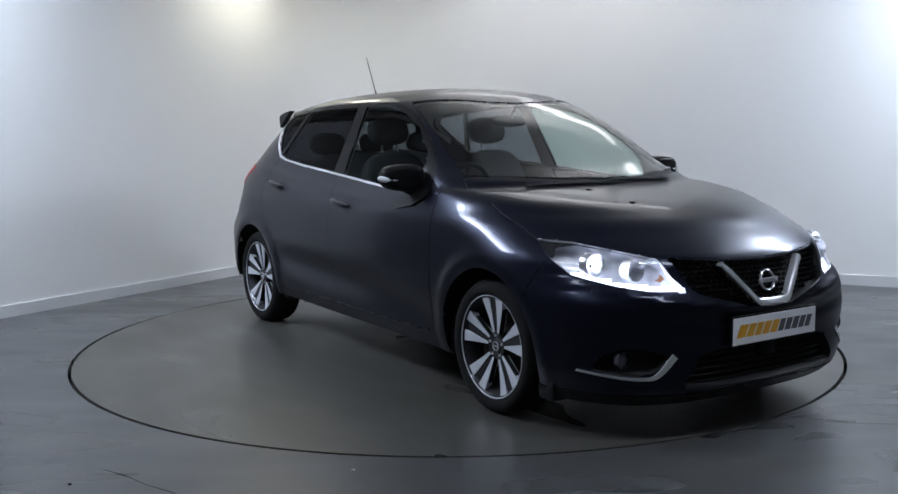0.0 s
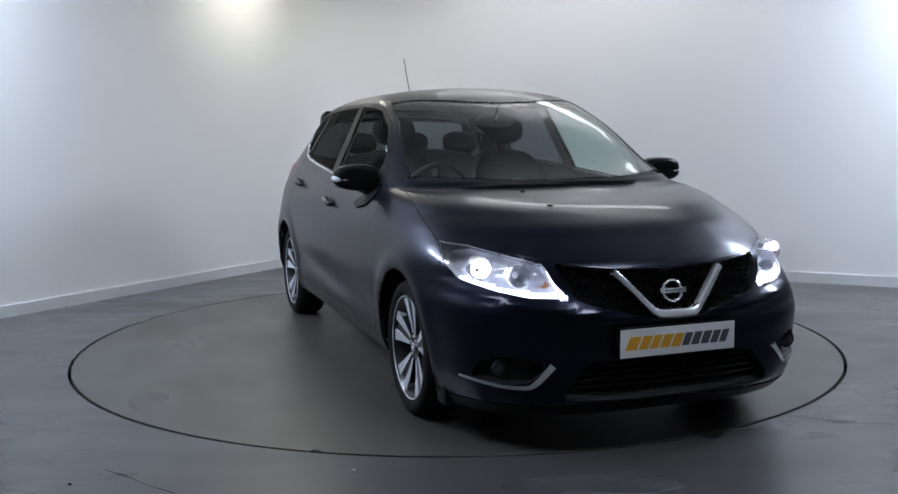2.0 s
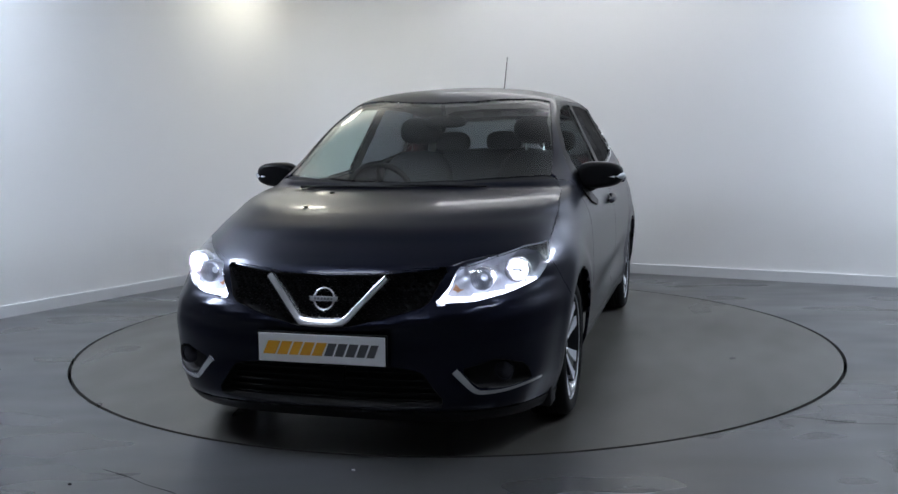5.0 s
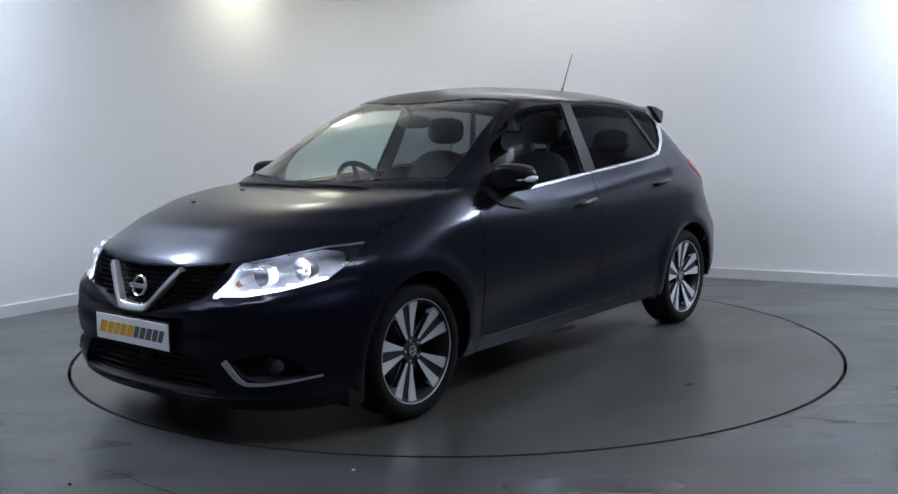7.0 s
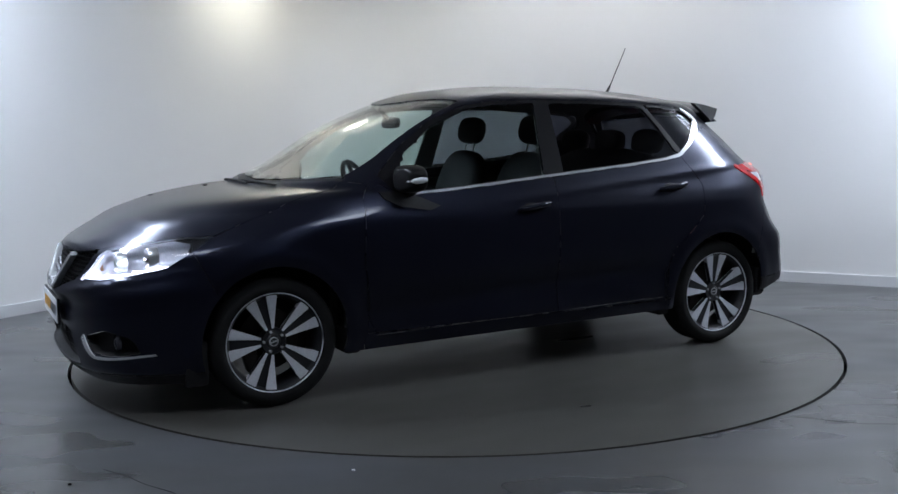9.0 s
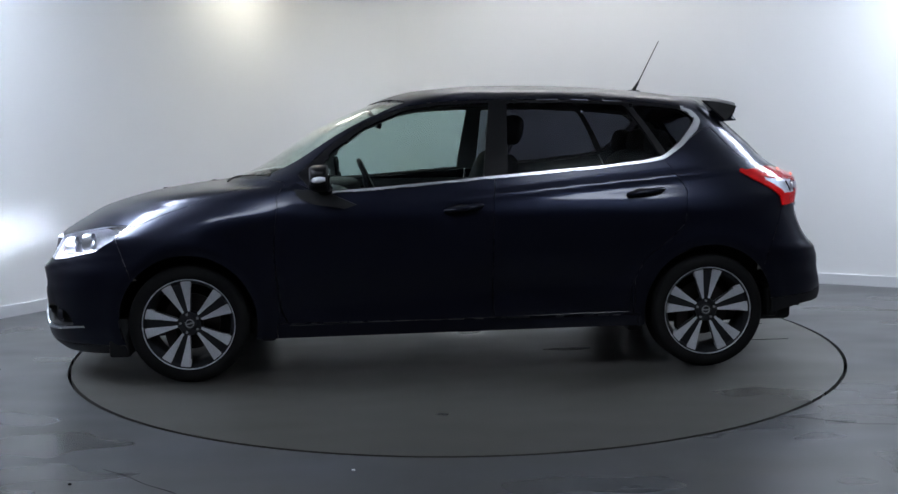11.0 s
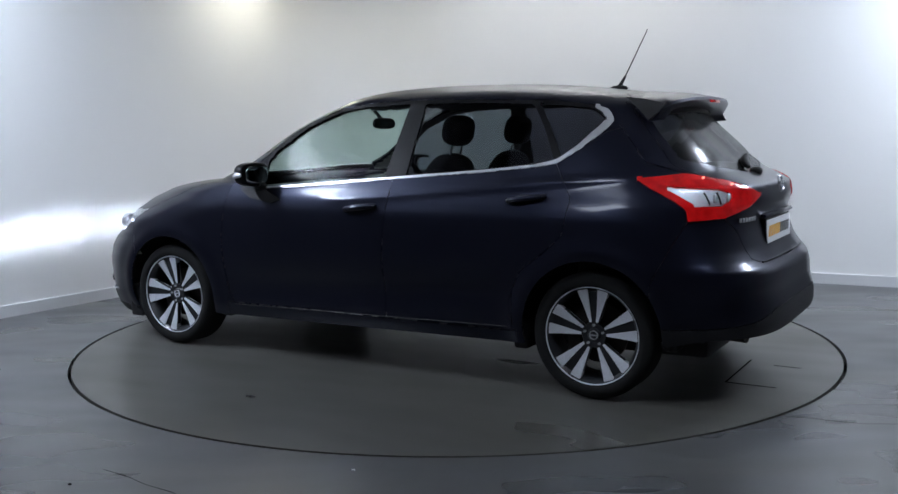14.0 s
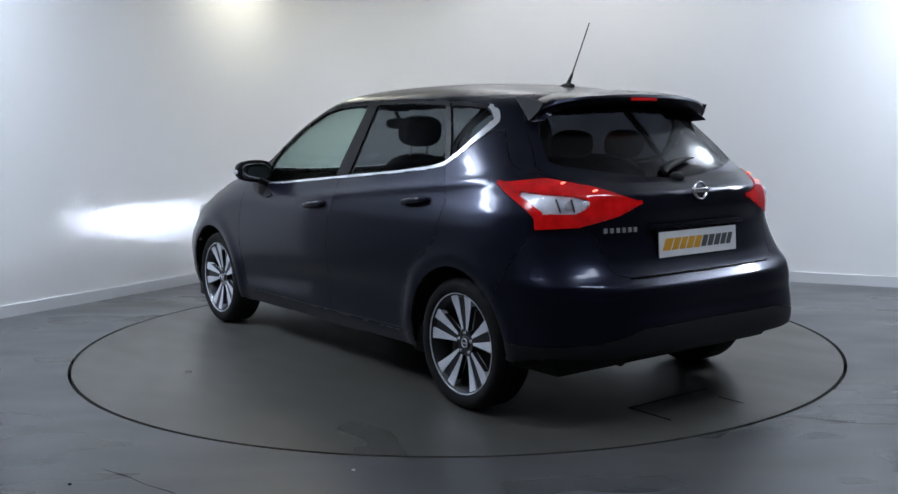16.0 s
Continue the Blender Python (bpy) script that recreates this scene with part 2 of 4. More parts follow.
ARC = corner_arc(0.78)
# white stops just out of view; dark runs added to darken the car's reflections
LEFT_STOP, RIGHT_STOP = CORNER - 3.95 * LEFT_DIR, CORNER + 5.35 * RIGHT_DIR
wall_run("wall_west", [LEFT_STOP, ARC[0]], 0, CEILING, 0, -0.15, WALL)
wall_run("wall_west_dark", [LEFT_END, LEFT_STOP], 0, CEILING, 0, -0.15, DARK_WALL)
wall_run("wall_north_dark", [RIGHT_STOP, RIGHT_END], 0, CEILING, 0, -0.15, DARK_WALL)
wall_run("wall_corner", ARC, 0, CEILING, 0, -0.15, WALL)
wall_run("wall_north", [ARC[-1], RIGHT_STOP], 0, CEILING, 0, -0.15, WALL)
wall_run("baseboard", [LEFT_STOP, *ARC, RIGHT_STOP], 0.0, 0.085, 0.014, 0.001, SKIRT)
# unseen closing walls, kept dark for the same reflections
BACK_L, BACK_R = LEFT_END + Vector((2.0, -3.5)), RIGHT_END + Vector((-2.0, -8.5))
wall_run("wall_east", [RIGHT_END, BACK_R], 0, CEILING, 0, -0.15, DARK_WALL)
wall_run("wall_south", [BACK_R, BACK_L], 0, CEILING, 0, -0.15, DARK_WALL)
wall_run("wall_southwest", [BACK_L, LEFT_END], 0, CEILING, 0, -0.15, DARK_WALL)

RING = 2.241


def disc(bm, r0, r1, z, seg=160, depth=0.05):
    prof = [(r0, z), (r1, z), (r1, z - depth), (r0, z - depth)] if r0 > 0 else [(r1, z), (r1, z - depth)]
    add_lathe(bm, prof, seg=seg, closed=r0 > 0)
    if r0 <= 0:
        bm.faces.new([v for v in bm.verts if abs(v.co.z - z) < 1e-6])
    return bm


bm = bmesh.new()
disc(bm, RING + 0.010, 14.0, 0.0)
tagged(part("floor", bm, CONCRETE), kind="structure")
bm = bmesh.new()
disc(bm, RING - 0.03, RING + 0.03, -0.030, depth=0.06)
tagged(part("trim", bm, SEAM), kind="structure")
bm = bmesh.new()
add_prism(bm, [(-14, -14), (14, -14), (14, 14), (-14, 14)], CEILING, CEILING + 0.12)
tagged(part("ceiling", bm, CEIL), kind="structure")
floor = bpy.data.objects["floor"]
for n, pts in enumerate(([(-1.357, -2.351), (-1.25, -2.42), (-1.14, -2.52), (-1.022, -2.599), (-0.9, -2.72)], [(1.498, -1.754), (1.60, -1.80), (1.742, -1.864), (1.95, -1.88)])):
    bm = bmesh.new()
    up = [bm.verts.new((x, y + 0.002 + 0.0015 * (i % 2), 0.0012)) for i, (x, y) in enumerate(pts)]
    dn = [bm.verts.new((x, y - 0.002, 0.0012)) for x, y in pts]
    for i in range(len(pts) - 1):
        bm.faces.new((dn[i], dn[i + 1], up[i + 1], up[i]))
    part("crack", bm, SEAM, floor, smooth=False)
turntable = tagged(new("turntable"), "flush round grey painted concrete turntable under the car", "turntable")
bm = bmesh.new()
disc(bm, 0, RING - 0.009, 0.0, depth=0.04)
part("deck", bm, TABLE, turntable)
bm = bmesh.new()
for x0, x1, y0, y1 in ((-1.748, -1.740, -0.23, 0.315), (-1.99, -1.740, 0.307, 0.315), (-2.02, -1.88, -0.16, -0.154)):
    add_prism(bm, [(x0, y0), (x1, y0), (x1, y1), (x0, y1)], -0.001, 0.0015)
part("hatch_seam", bm, SEAM, turntable, "thin dark seam of a floor hatch", smooth=False)


def ceiling_light(place, size, turn, color, power):
    lamp = tagged(new("ceiling_light"), "unseen rectangular light panel, hung to fit the studio's light, switched on", "ceiling light", "studio ceiling lights")
    lamp.matrix_world = pose(*place, 0, 0, turn)
    w, d = size
    bm = bmesh.new()
    for c, s in (((0, d / 2 + 0.012, 0), (w + 0.048, 0.024, 0.05)), ((0, -d / 2 - 0.012, 0), (w + 0.048, 0.024, 0.05)),
                 ((w / 2 + 0.012, 0, 0), (0.024, d, 0.05)), ((-w / 2 - 0.012, 0, 0), (0.024, d, 0.05))):
        add_box(bm, c, s)
    part("frame", bm, SKIRT, lamp, smooth=False)
    bm = bmesh.new()
    # glows on top too, added to brighten the ceiling that the car mirrors
    add_box(bm, (0, 0, 0), (w - 0.004, d - 0.004, 0.03))
    part("diffuser", bm, glow("panel_light", color, power), lamp, smooth=False)
    for k in (1, -1):
        bm = add_tube(bmesh.new(), [(k * w * 0.4, d / 2 + 0.012, 0.02), (k * w * 0.4, d / 2 + 0.012, CEILING - place[2])], 0.004, 8)
        part("hanger", bm, SKIRT, lamp)


for row in LAMPS:
    ceiling_light(*row)

bm = bmesh.new()
add_blob(bm, (0, 0, 0.004), (0.008, 0.005, 0.003), 2.2, us=10, vs=6)
ob = part("paper_scrap", bm, PLATE)
ob.location = (-0.394, -2.391, 0)
tagged(ob, "tiny crumpled white paper scrap on the floor", "litter")
bm = bmesh.new()
add_blob(bm, (0, 0, 0.004), (0.008, 0.006, 0.004), 2.0, us=10, vs=6)
ob = part("grit_lump", bm, SEAM)
ob.location = (-1.421, -2.515, 0)
tagged(ob, "small dark lump of grit on the floor", "litter")


# ---- the car's outer skin: a stack of plan outlines, one for each height ----
def curve(knots):
    """A smooth monotone curve through (position, value) knots."""
    xs, ys = [np.array(c, float) for c in zip(*knots)]
    h, d = np.diff(xs), np.diff(ys) / np.diff(xs)
    m = np.zeros(len(xs))
    m[0], m[-1] = d[0], d[-1]
    for i in range(1, len(xs) - 1):
        if d[i - 1] * d[i] > 0:
            w1, w2 = 2 * h[i] + h[i - 1], h[i] + 2 * h[i - 1]
            m[i] = (w1 + w2) / (w1 / d[i - 1] + w2 / d[i])

    def at(x):
        x = np.clip(np.asarray(x, float), xs[0], xs[-1])
        i = np.clip(np.searchsorted(xs, x) - 1, 0, len(h) - 1)
        t = (x - xs[i]) / h[i]
        return ((2 * t**3 - 3 * t**2 + 1) * ys[i] + (t**3 - 2 * t**2 + t) * h[i] * m[i]
                + (3 * t**2 - 2 * t**3) * ys[i + 1] + (t**3 - t**2) * h[i] * m[i + 1])
    return at


NOSE = curve([(0.12, 2.09), (0.17, 2.17), (0.22, 2.215), (0.30, 2.225), (0.38, 2.215), (0.50, 2.225), (0.57, 2.222), (0.64, 2.195), (0.70, 2.178), (0.745, 2.15), (0.78, 2.10),
              (0.83, 2.015), (0.875, 1.935), (0.905, 1.85), (0.94, 1.72), (0.967, 1.56), (0.988, 1.39), (1.00, 1.245), (1.03, 1.185), (1.10, 1.04), (1.20, 0.885), (1.306, 0.718), (1.386, 0.54), (1.439, 0.402), (1.475, 0.302),
              (1.50, 0.198), (1.517, 0.045), (1.53, -0.12), (1.535, -0.28)])
TAIL = curve([(0.12, -2.08), (0.28, -2.11), (0.36, -2.135), (0.45, -2.13), (0.56, -2.112), (0.62, -2.080), (0.67, -2.046), (0.72, -2.022), (0.83, -2.00), (0.93, -2.02), (0.99, -2.012), (1.03, -1.95), (1.07, -1.865),
              (1.20, -1.735), (1.333, -1.60), (1.40, -1.545), (1.44, -1.50), (1.469, -1.32), (1.495, -1.115), (1.517, -0.865), (1.53, -0.57), (1.535, -0.32)])
WIDE = curve([(0.12, 0.80), (0.22, 0.835), (0.30, 0.862), (0.45, 0.882), (0.62, 0.890), (0.74, 0.884), (0.84, 0.872), (0.90, 0.853), (0.97, 0.822), (1.03, 0.796), (1.13, 0.750), (1.25, 0.690), (1.36, 0.636), (1.41, 0.611), (1.44, 0.592),
              (1.475, 0.532), (1.50, 0.43), (1.517, 0.31), (1.53, 0.14), (1.535, 0.03)])
FORE = curve([(0.12, 1.36), (0.45, 1.36), (0.70, 1.30), (0.90, 0.75), (1.00, 0.52), (1.20, 0.42), (1.44, 0.05), (1.535, -0.29)])
AFT = curve([(0.12, -1.25), (0.90, -1.25), (1.03, -1.15), (1.20, -1.00), (1.40, -0.75), (1.535, -0.31)])
FRONT_EXP = curve([(0.2, 3.3), (0.5, 3.2), (0.7, 2.5), (0.9, 2.7), (1.0, 3.5), (1.15, 2.9), (1.4, 2.5), (1.5, 2.2)])
REAR_EXP = curve([(0.2, 4.0), (0.6, 4.0), (0.76, 3.5), (0.88, 3.2), (1.0, 3.4), (1.10, 3.8), (1.38, 3.8), (1.45, 2.6)])


def bell(v, c, w):
    return np.exp(-((v - c) / w) ** 2)


def skin(x, y, z):
    """Below 0 inside the car, above 0 outside."""
    zc = np.clip(z, 0.12, 1.535)
    nose, tail, fore, aft = NOSE(zc), TAIL(zc), FORE(zc), AFT(zc)
    # bumper lips: under the grille at the front, over the plate's edge at the rear
    nose = nose + 0.014 * bell(z, 0.528 + 0.20 * y * y, 0.020) * (z < 0.75)
    nose = nose - 0.012 * bell(z, 0.470 + 0.10 * y * y, 0.030) * (z < 0.75)
    tail = tail - 0.010 * bell(z, 0.600 + 0.05 * y * y, 0.022) * (z < 0.75) + 0.012 * bell(z, 0.50, 0.05) * (z < 0.7)
    b = WIDE(zc)
    # scallop in the lower doors and a crease at the handles
    b = b - 0.028 * bell(z, 0.44 - 0.05 * x, 0.09) * np.clip(1 - (x / 1.05) ** 4, 0, 1) * (x < 1.05) * (x > -1.05)
    b = b + 0.006 * bell(z, 0.922 - 0.088 * x, 0.024) * np.clip(1 - ((x + 0.75) / 1.0) ** 4, 0, 1)
    for cx in (1.365, -1.352):
        r = np.hypot(x - cx, z - 0.33)
        b = b + 0.010 * bell(r, 0.375, 0.05)
    u = np.where(x > fore, (x - fore) / np.maximum(nose - fore, 1e-3), np.where(x < aft, (aft - x) / np.maximum(aft - tail, 1e-3), 0.0))
    n = np.where(x > -0.3, FRONT_EXP(zc), REAR_EXP(zc))
    f = (np.abs(u) ** n + (np.abs(y) / np.maximum(b, 1e-3)) ** n) ** (1 / n) - 1
    return np.where(z > 1.535, np.maximum(f, z - 1.535 + 0.02), f)


# ---- cutting the skin into panels ----
def polygon_distance(px, py, poly):
    """Signed distance of points to a closed polygon, below 0 inside."""
    best, inside = np.full(px.shape, 1e9), np.zeros(px.shape, bool)
    for (ax, ay), (bx, by) in zip(poly, poly[1:] + poly[:1]):
        ex, ey = bx - ax, by - ay
        t = np.clip(((px - ax) * ex + (py - ay) * ey) / (ex * ex + ey * ey), 0, 1)
        best = np.minimum(best, np.hypot(px - ax - t * ex, py - ay - t * ey))
        if ay != by:
            inside ^= ((ay > py) != (by > py)) & (px < (bx - ax) * (py - ay) / (by - ay) + ax)
    return np.where(inside, -best, best)


def line_distance(px, py, pts):
    best = np.full(px.shape, 1e9)
    for (ax, ay), (bx, by) in zip(pts, pts[1:]):
        ex, ey = bx - ax, by - ay
        t = np.clip(((px - ax) * ex + (py - ay) * ey) / (ex * ex + ey * ey), 0, 1)
        best = np.minimum(best, np.hypot(px - ax - t * ex, py - ay - t * ey))
    return best


def rounded(pts, steps=5):
    """An open line made smooth."""
    out = []
    p = [pts[0], *pts, pts[-1]]
    for a, b, c, d in zip(p, p[1:], p[2:], p[3:]):
        for k in range(steps):
            t = k / steps
            out.append(tuple(0.5 * (2 * b[i] + (c[i] - a[i]) * t + (2 * a[i] - 5 * b[i] + 4 * c[i] - d[i]) * t * t + (3 * b[i] - a[i] - 3 * c[i] + d[i]) * t**3) for i in (0, 1)))
    return out + [pts[-1]]


VIEWS = {"side": lambda x, y, z: (x, z), "top": lambda x, y, z: (x, y), "end": lambda x, y, z: (y, z),
         "nose": lambda x, y, z: (y - 0.6 * x, z), "rear": lambda x, y, z: (y + 0.6 * x, z)}
BELT = [(0.715, 0.962), (0.36, 0.984), (-0.206, 1.030), (-0.754, 1.072), (-1.03, 1.100)]
HOOK = [(-1.02, 1.093), (-1.135, 1.112), (-1.24, 1.178), (-1.345, 1.268), (-1.374, 1.318), (-1.335, 1.368), (-1.253, 1.395), (-1.262, 1.383), (-1.312, 1.352), (-1.332, 1.326), (-1.318, 1.296), (-1.225, 1.196), (-1.13, 1.130), (-1.02, 1.106)]
HEADLAMP = [(-0.860, 0.622), (-0.785, 0.680), (-0.735, 0.748), (-0.494, 0.787), (-0.346, 0.808), (-0.193, 0.812), (-0.235, 0.745), (-0.324, 0.682), (-0.523, 0.645), (-0.682, 0.625)]
TAILLAMP = [(-0.150, 1.046), (-0.377, 1.066), (-0.615, 1.025), (-0.862, 0.960), (-0.716, 0.905), (-0.511, 0.862), (-0.300, 0.853), (-0.300, 0.905), (-0.175, 1.010)]
# name, view, outline, swell of the outline, where it holds
FRONT, REAR, SIDE = (lambda x, y, z: x > 1.5), (lambda x, y, z: x < -1.35), (lambda x, y, z: (y > 0.3) & (x < 1.7))
SIDE_UP = lambda x, y, z: (z > 0.9) & (y > 0.3) & (x > -1.45)
ANY = lambda x, y, z: x < 9
REGIONS = [
    ("fender", "side", [(0.905, 0.20), (0.905, 0.36), (0.925, 0.67), (0.900, 0.965), (0.86, 1.02), (1.0, 1.04), (1.80, 0.90), (1.735, 0.77), (1.645, 0.57), (1.6, 0.2)], 0, ANY),
    ("front_bumper", "side", [(1.735, 0.77), (1.645, 0.57), (1.6, 0.0), (2.5, 0.0), (2.5, 0.85), (1.8, 0.85)], 0, ANY),
    ("quarter_panel", "side", [(-0.95, 0.2), (-0.95, 1.105), (-1.03, 1.112), (-1.15, 1.13), (-1.24, 1.185), (-1.36, 1.265), (-1.42, 1.28), (-1.56, 1.12), (-1.80, 1.05), (-1.80, 0.86), (-1.65, 0.58), (-1.6, 0.2)], 0, ANY),
    ("rear_bumper", "side", [(-1.65, 0.58), (-1.785, 0.862), (-2.4, 0.862), (-2.4, 0.0), (-1.6, 0.0)], 0, ANY),
    ("sill", "side", [(0.92, 0.0), (0.92, 0.30), (-0.97, 0.30), (-0.97, 0.0)], 0, ANY),
    ("front_door", "side", [(0.900, 0.97), (0.925, 0.67), (0.895, 0.36), (0.86, 0.298), (-0.205, 0.298), (-0.195, 0.47), (-0.203, 0.77), (-0.218, 1.035), (0.36, 0.988), (0.715, 0.966), (0.80, 1.02)], 0, SIDE),
    ("rear_door", "side", [(-0.205, 0.298), (-0.195, 0.47), (-0.203, 0.77), (-0.218, 1.035), (-0.754, 1.076), (-1.03, 1.104), (-1.13, 1.12), (-1.238, 0.95), (-1.215, 0.78), (-1.12, 0.69), (-1.0, 0.60), (-0.93, 0.45), (-0.94, 0.298)], 0, SIDE),
    ("hood", "top", [(2.165, -0.1), (2.165, 0.0), (2.155, 0.2), (2.115, 0.35), (2.066, 0.468), (1.892, 0.641), (1.769, 0.715), (1.636, 0.786), (1.50, 0.784), (1.347, 0.780), (1.077, 0.754), (0.97, 0.715),
                    (1.07, 0.62), (1.135, 0.5), (1.195, 0.3), (1.225, 0.0), (1.225, -0.1)], 0, lambda x, y, z: (z > 0.66) & (x > 0.8)),
    ("cowl", "top", [(1.23, -0.1), (1.225, 0.0), (1.195, 0.3), (1.135, 0.5), (1.07, 0.62), (0.97, 0.715), (0.94, 0.695), (1.03, 0.60), (1.095, 0.48), (1.15, 0.3), (1.178, 0.0), (1.178, -0.1)], 0, lambda x, y, z: z > 0.9),
    ("windscreen", "top", [(1.18, -0.1), (1.178, 0.0), (1.15, 0.3), (1.095, 0.48), (1.03, 0.60), (0.955, 0.685), (0.775, 0.665), (0.527, 0.618), (0.235, 0.560), (0.335, 0.36), (0.41, 0.18), (0.432, 0.0), (0.432, -0.1)], 0, lambda x, y, z: z > 0.98),
    ("side_trim", "side", [(0.715, 0.965), (0.36, 0.985), (-0.206, 1.031), (-0.754, 1.073), (-1.03, 1.10), (-1.13, 1.118), (-1.22, 1.18), (-1.335, 1.27), (-1.365, 1.315), (-1.335, 1.365), (-1.285, 1.392), (-1.05, 1.420), (-0.6, 1.437), (-0.2, 1.440), (0.057, 1.430), (0.231, 1.407), (0.448, 1.328), (0.63, 1.21), (0.80, 1.06)], 0, SIDE_UP),
    ("front_window", "side", [(0.655, 0.978), (0.36, 0.996), (-0.160, 1.038), (-0.215, 1.422), (0.057, 1.412), (0.231, 1.388), (0.448, 1.303), (0.63, 1.175), (0.668, 1.12)], 0, SIDE_UP),
    ("rear_window", "side", [(-0.290, 1.050), (-0.310, 1.420), (-0.65, 1.418), (-0.950, 1.404), (-1.045, 1.265), (-1.118, 1.128), (-1.03, 1.115), (-0.754, 1.084)], 0, SIDE_UP),
    ("quarter_window", "side", [(-1.152, 1.146), (-1.080, 1.265), (-0.988, 1.402), (-1.12, 1.394), (-1.255, 1.379), (-1.308, 1.349), (-1.328, 1.326), (-1.314, 1.298), (-1.222, 1.204)], 0, SIDE_UP),
    ("chrome_strip", "side", BELT, 0.0062, SIDE_UP),
    ("chrome_hook", "side", HOOK, 0, SIDE_UP),
    ("tailgate", "end", [(-0.1, 1.46), (0.0, 1.46), (0.40, 1.445), (0.515, 1.40), (0.58, 1.27), (0.655, 1.115), (0.655, 1.09), (0.60, 1.045), (0.612, 0.98), (0.632, 0.868), (0.56, 0.80), (0.535, 0.67), (0.47, 0.652), (0.0, 0.643), (-0.1, 0.643)], 0, REAR),
    ("rear_windscreen", "end", [(-0.1, 1.36), (0.0, 1.36), (0.50, 1.34), (0.556, 1.25), (0.605, 1.135), (0.57, 1.118), (0.40, 1.088), (0.2, 1.062), (0.0, 1.05), (-0.1, 1.05)], 0, REAR),
    ("tail_lamp", "rear", TAILLAMP, 0, lambda x, y, z: (x < -1.4) & (y > 0.25)),
    ("tail_lamp_clear", "rear", [(-0.225, 1.010), (-0.50, 0.992), (-0.585, 0.968), (-0.54, 0.938), (-0.50, 0.920), (-0.350, 0.922)], 0, lambda x, y, z: (x < -1.4) & (y > 0.25)),
    ("diffuser", "end", [(-0.1, 0.445), (0.0, 0.445), (0.45, 0.44), (0.62, 0.40), (0.95, 0.36), (0.95, 0.0), (-0.1, 0.0)], 0, lambda x, y, z: x < -1.66),
    ("headlamp", "nose", HEADLAMP, 0, lambda x, y, z: x > 1.45),
    ("grille", "end", [(-0.1, 0.720), (0.0, 0.720), (0.24, 0.727), (0.466, 0.747), (0.436, 0.685), (0.408, 0.622), (0.385, 0.608), (0.216, 0.560), (0.10, 0.532), (0.0, 0.530), (-0.1, 0.530)], 0, FRONT),
    ("air_intake", "end", [(-0.1, 0.380), (0.0, 0.380), (0.268, 0.378), (0.385, 0.362), (0.475, 0.245), (0.45, 0.228), (0.25, 0.218), (0.0, 0.215), (-0.1, 0.215)], 0, FRONT),
    ("fog_pocket", "end", [(0.535, 0.368), (0.592, 0.298), (0.69, 0.290), (0.775, 0.305), (0.755, 0.372), (0.66, 0.405)], 0, FRONT),
    ("splitter", "side", [(1.55, 0.0), (1.55, 0.215), (1.75, 0.20), (2.4, 0.205), (2.4, 0.0)], 0, ANY),
]
CENTRE = {"hood", "cowl", "windscreen", "front_bumper", "rear_bumper", "tailgate", "rear_windscreen", "diffuser", "grille", "air_intake", "splitter", "roof"}


def half_skin():
    """A fine quad mesh of the skin's left half, by rays from inside outwards."""
    a1, a2 = np.radians(np.linspace(0, 90, 58)), np.radians(np.linspace(90, 180, 58))
    xs = np.linspace(1.15, -1.1, 112)
    al = np.concatenate([a1[:-1], np.full(len(xs), np.pi / 2), a2[1:]])
    ox = np.concatenate([np.full(57, xs[0]), xs, np.full(57, xs[-1])])
    ph = np.radians(np.concatenate([np.linspace(-36, 30, 62), np.linspace(30, 90, 46)[1:]]))
    A, P = np.meshgrid(al, ph, indexing="ij")
    s = np.clip(P / (np.pi / 2), 0, 1)
    s = s * s * (3 - 2 * s)
    X = ox[:, None] + np.cos(A) * s * np.where(A < np.pi / 2, 1.03, 0.30)
    D = np.stack([np.cos(P) * np.cos(A), np.cos(P) * np.sin(A), np.sin(P)], -1)
    O = np.stack([X, np.zeros_like(X), np.full_like(X, 0.62)], -1)
    O[..., 2] += 0.25 * s * np.sin(A) ** 2
    lo, hi = np.zeros_like(X), np.full_like(X, 2.5)
    ts = np.linspace(0.02, 2.5, 240)
    for t in ts[::-1]:
        p = O + t * D
        out = skin(p[..., 0], p[..., 1], p[..., 2]) > 0
        hi = np.where(out, t, hi)
    lo = hi - (ts[1] - ts[0])
    for _ in range(22):
        m = (lo + hi) / 2
        p = O + m[..., None] * D
        out = skin(p[..., 0], p[..., 1], p[..., 2]) > 0
        hi, lo = np.where(out, m, hi), np.where(out, lo, m)
    p = O + hi[..., None] * D
    p[0, :, 1] = p[-1, :, 1] = 0
    p[:, -1, 1] = 0
    bm = bmesh.new()
    vs = [[bm.verts.new(c) for c in row] for row in p]
    for i in range(len(vs) - 1):
        for j in range(len(vs[0]) - 1):
            quad = [(i, j), (i + 1, j), (i + 1, j + 1), (i, j + 1)]
            # the two cells folded on the centre line lose their corner
            quad = [q for q in quad if q not in ((0, len(vs[0]) - 1), (len(vs) - 1, len(vs[0]) - 1))]
            bm.faces.new([vs[u][v] for u, v in quad])
    bmesh.ops.delete(bm, geom=[v for v in bm.verts if not v.link_faces], context="VERTS")
    return bm


def coords(bm):
    return np.array([v.co for v in bm.verts]).T


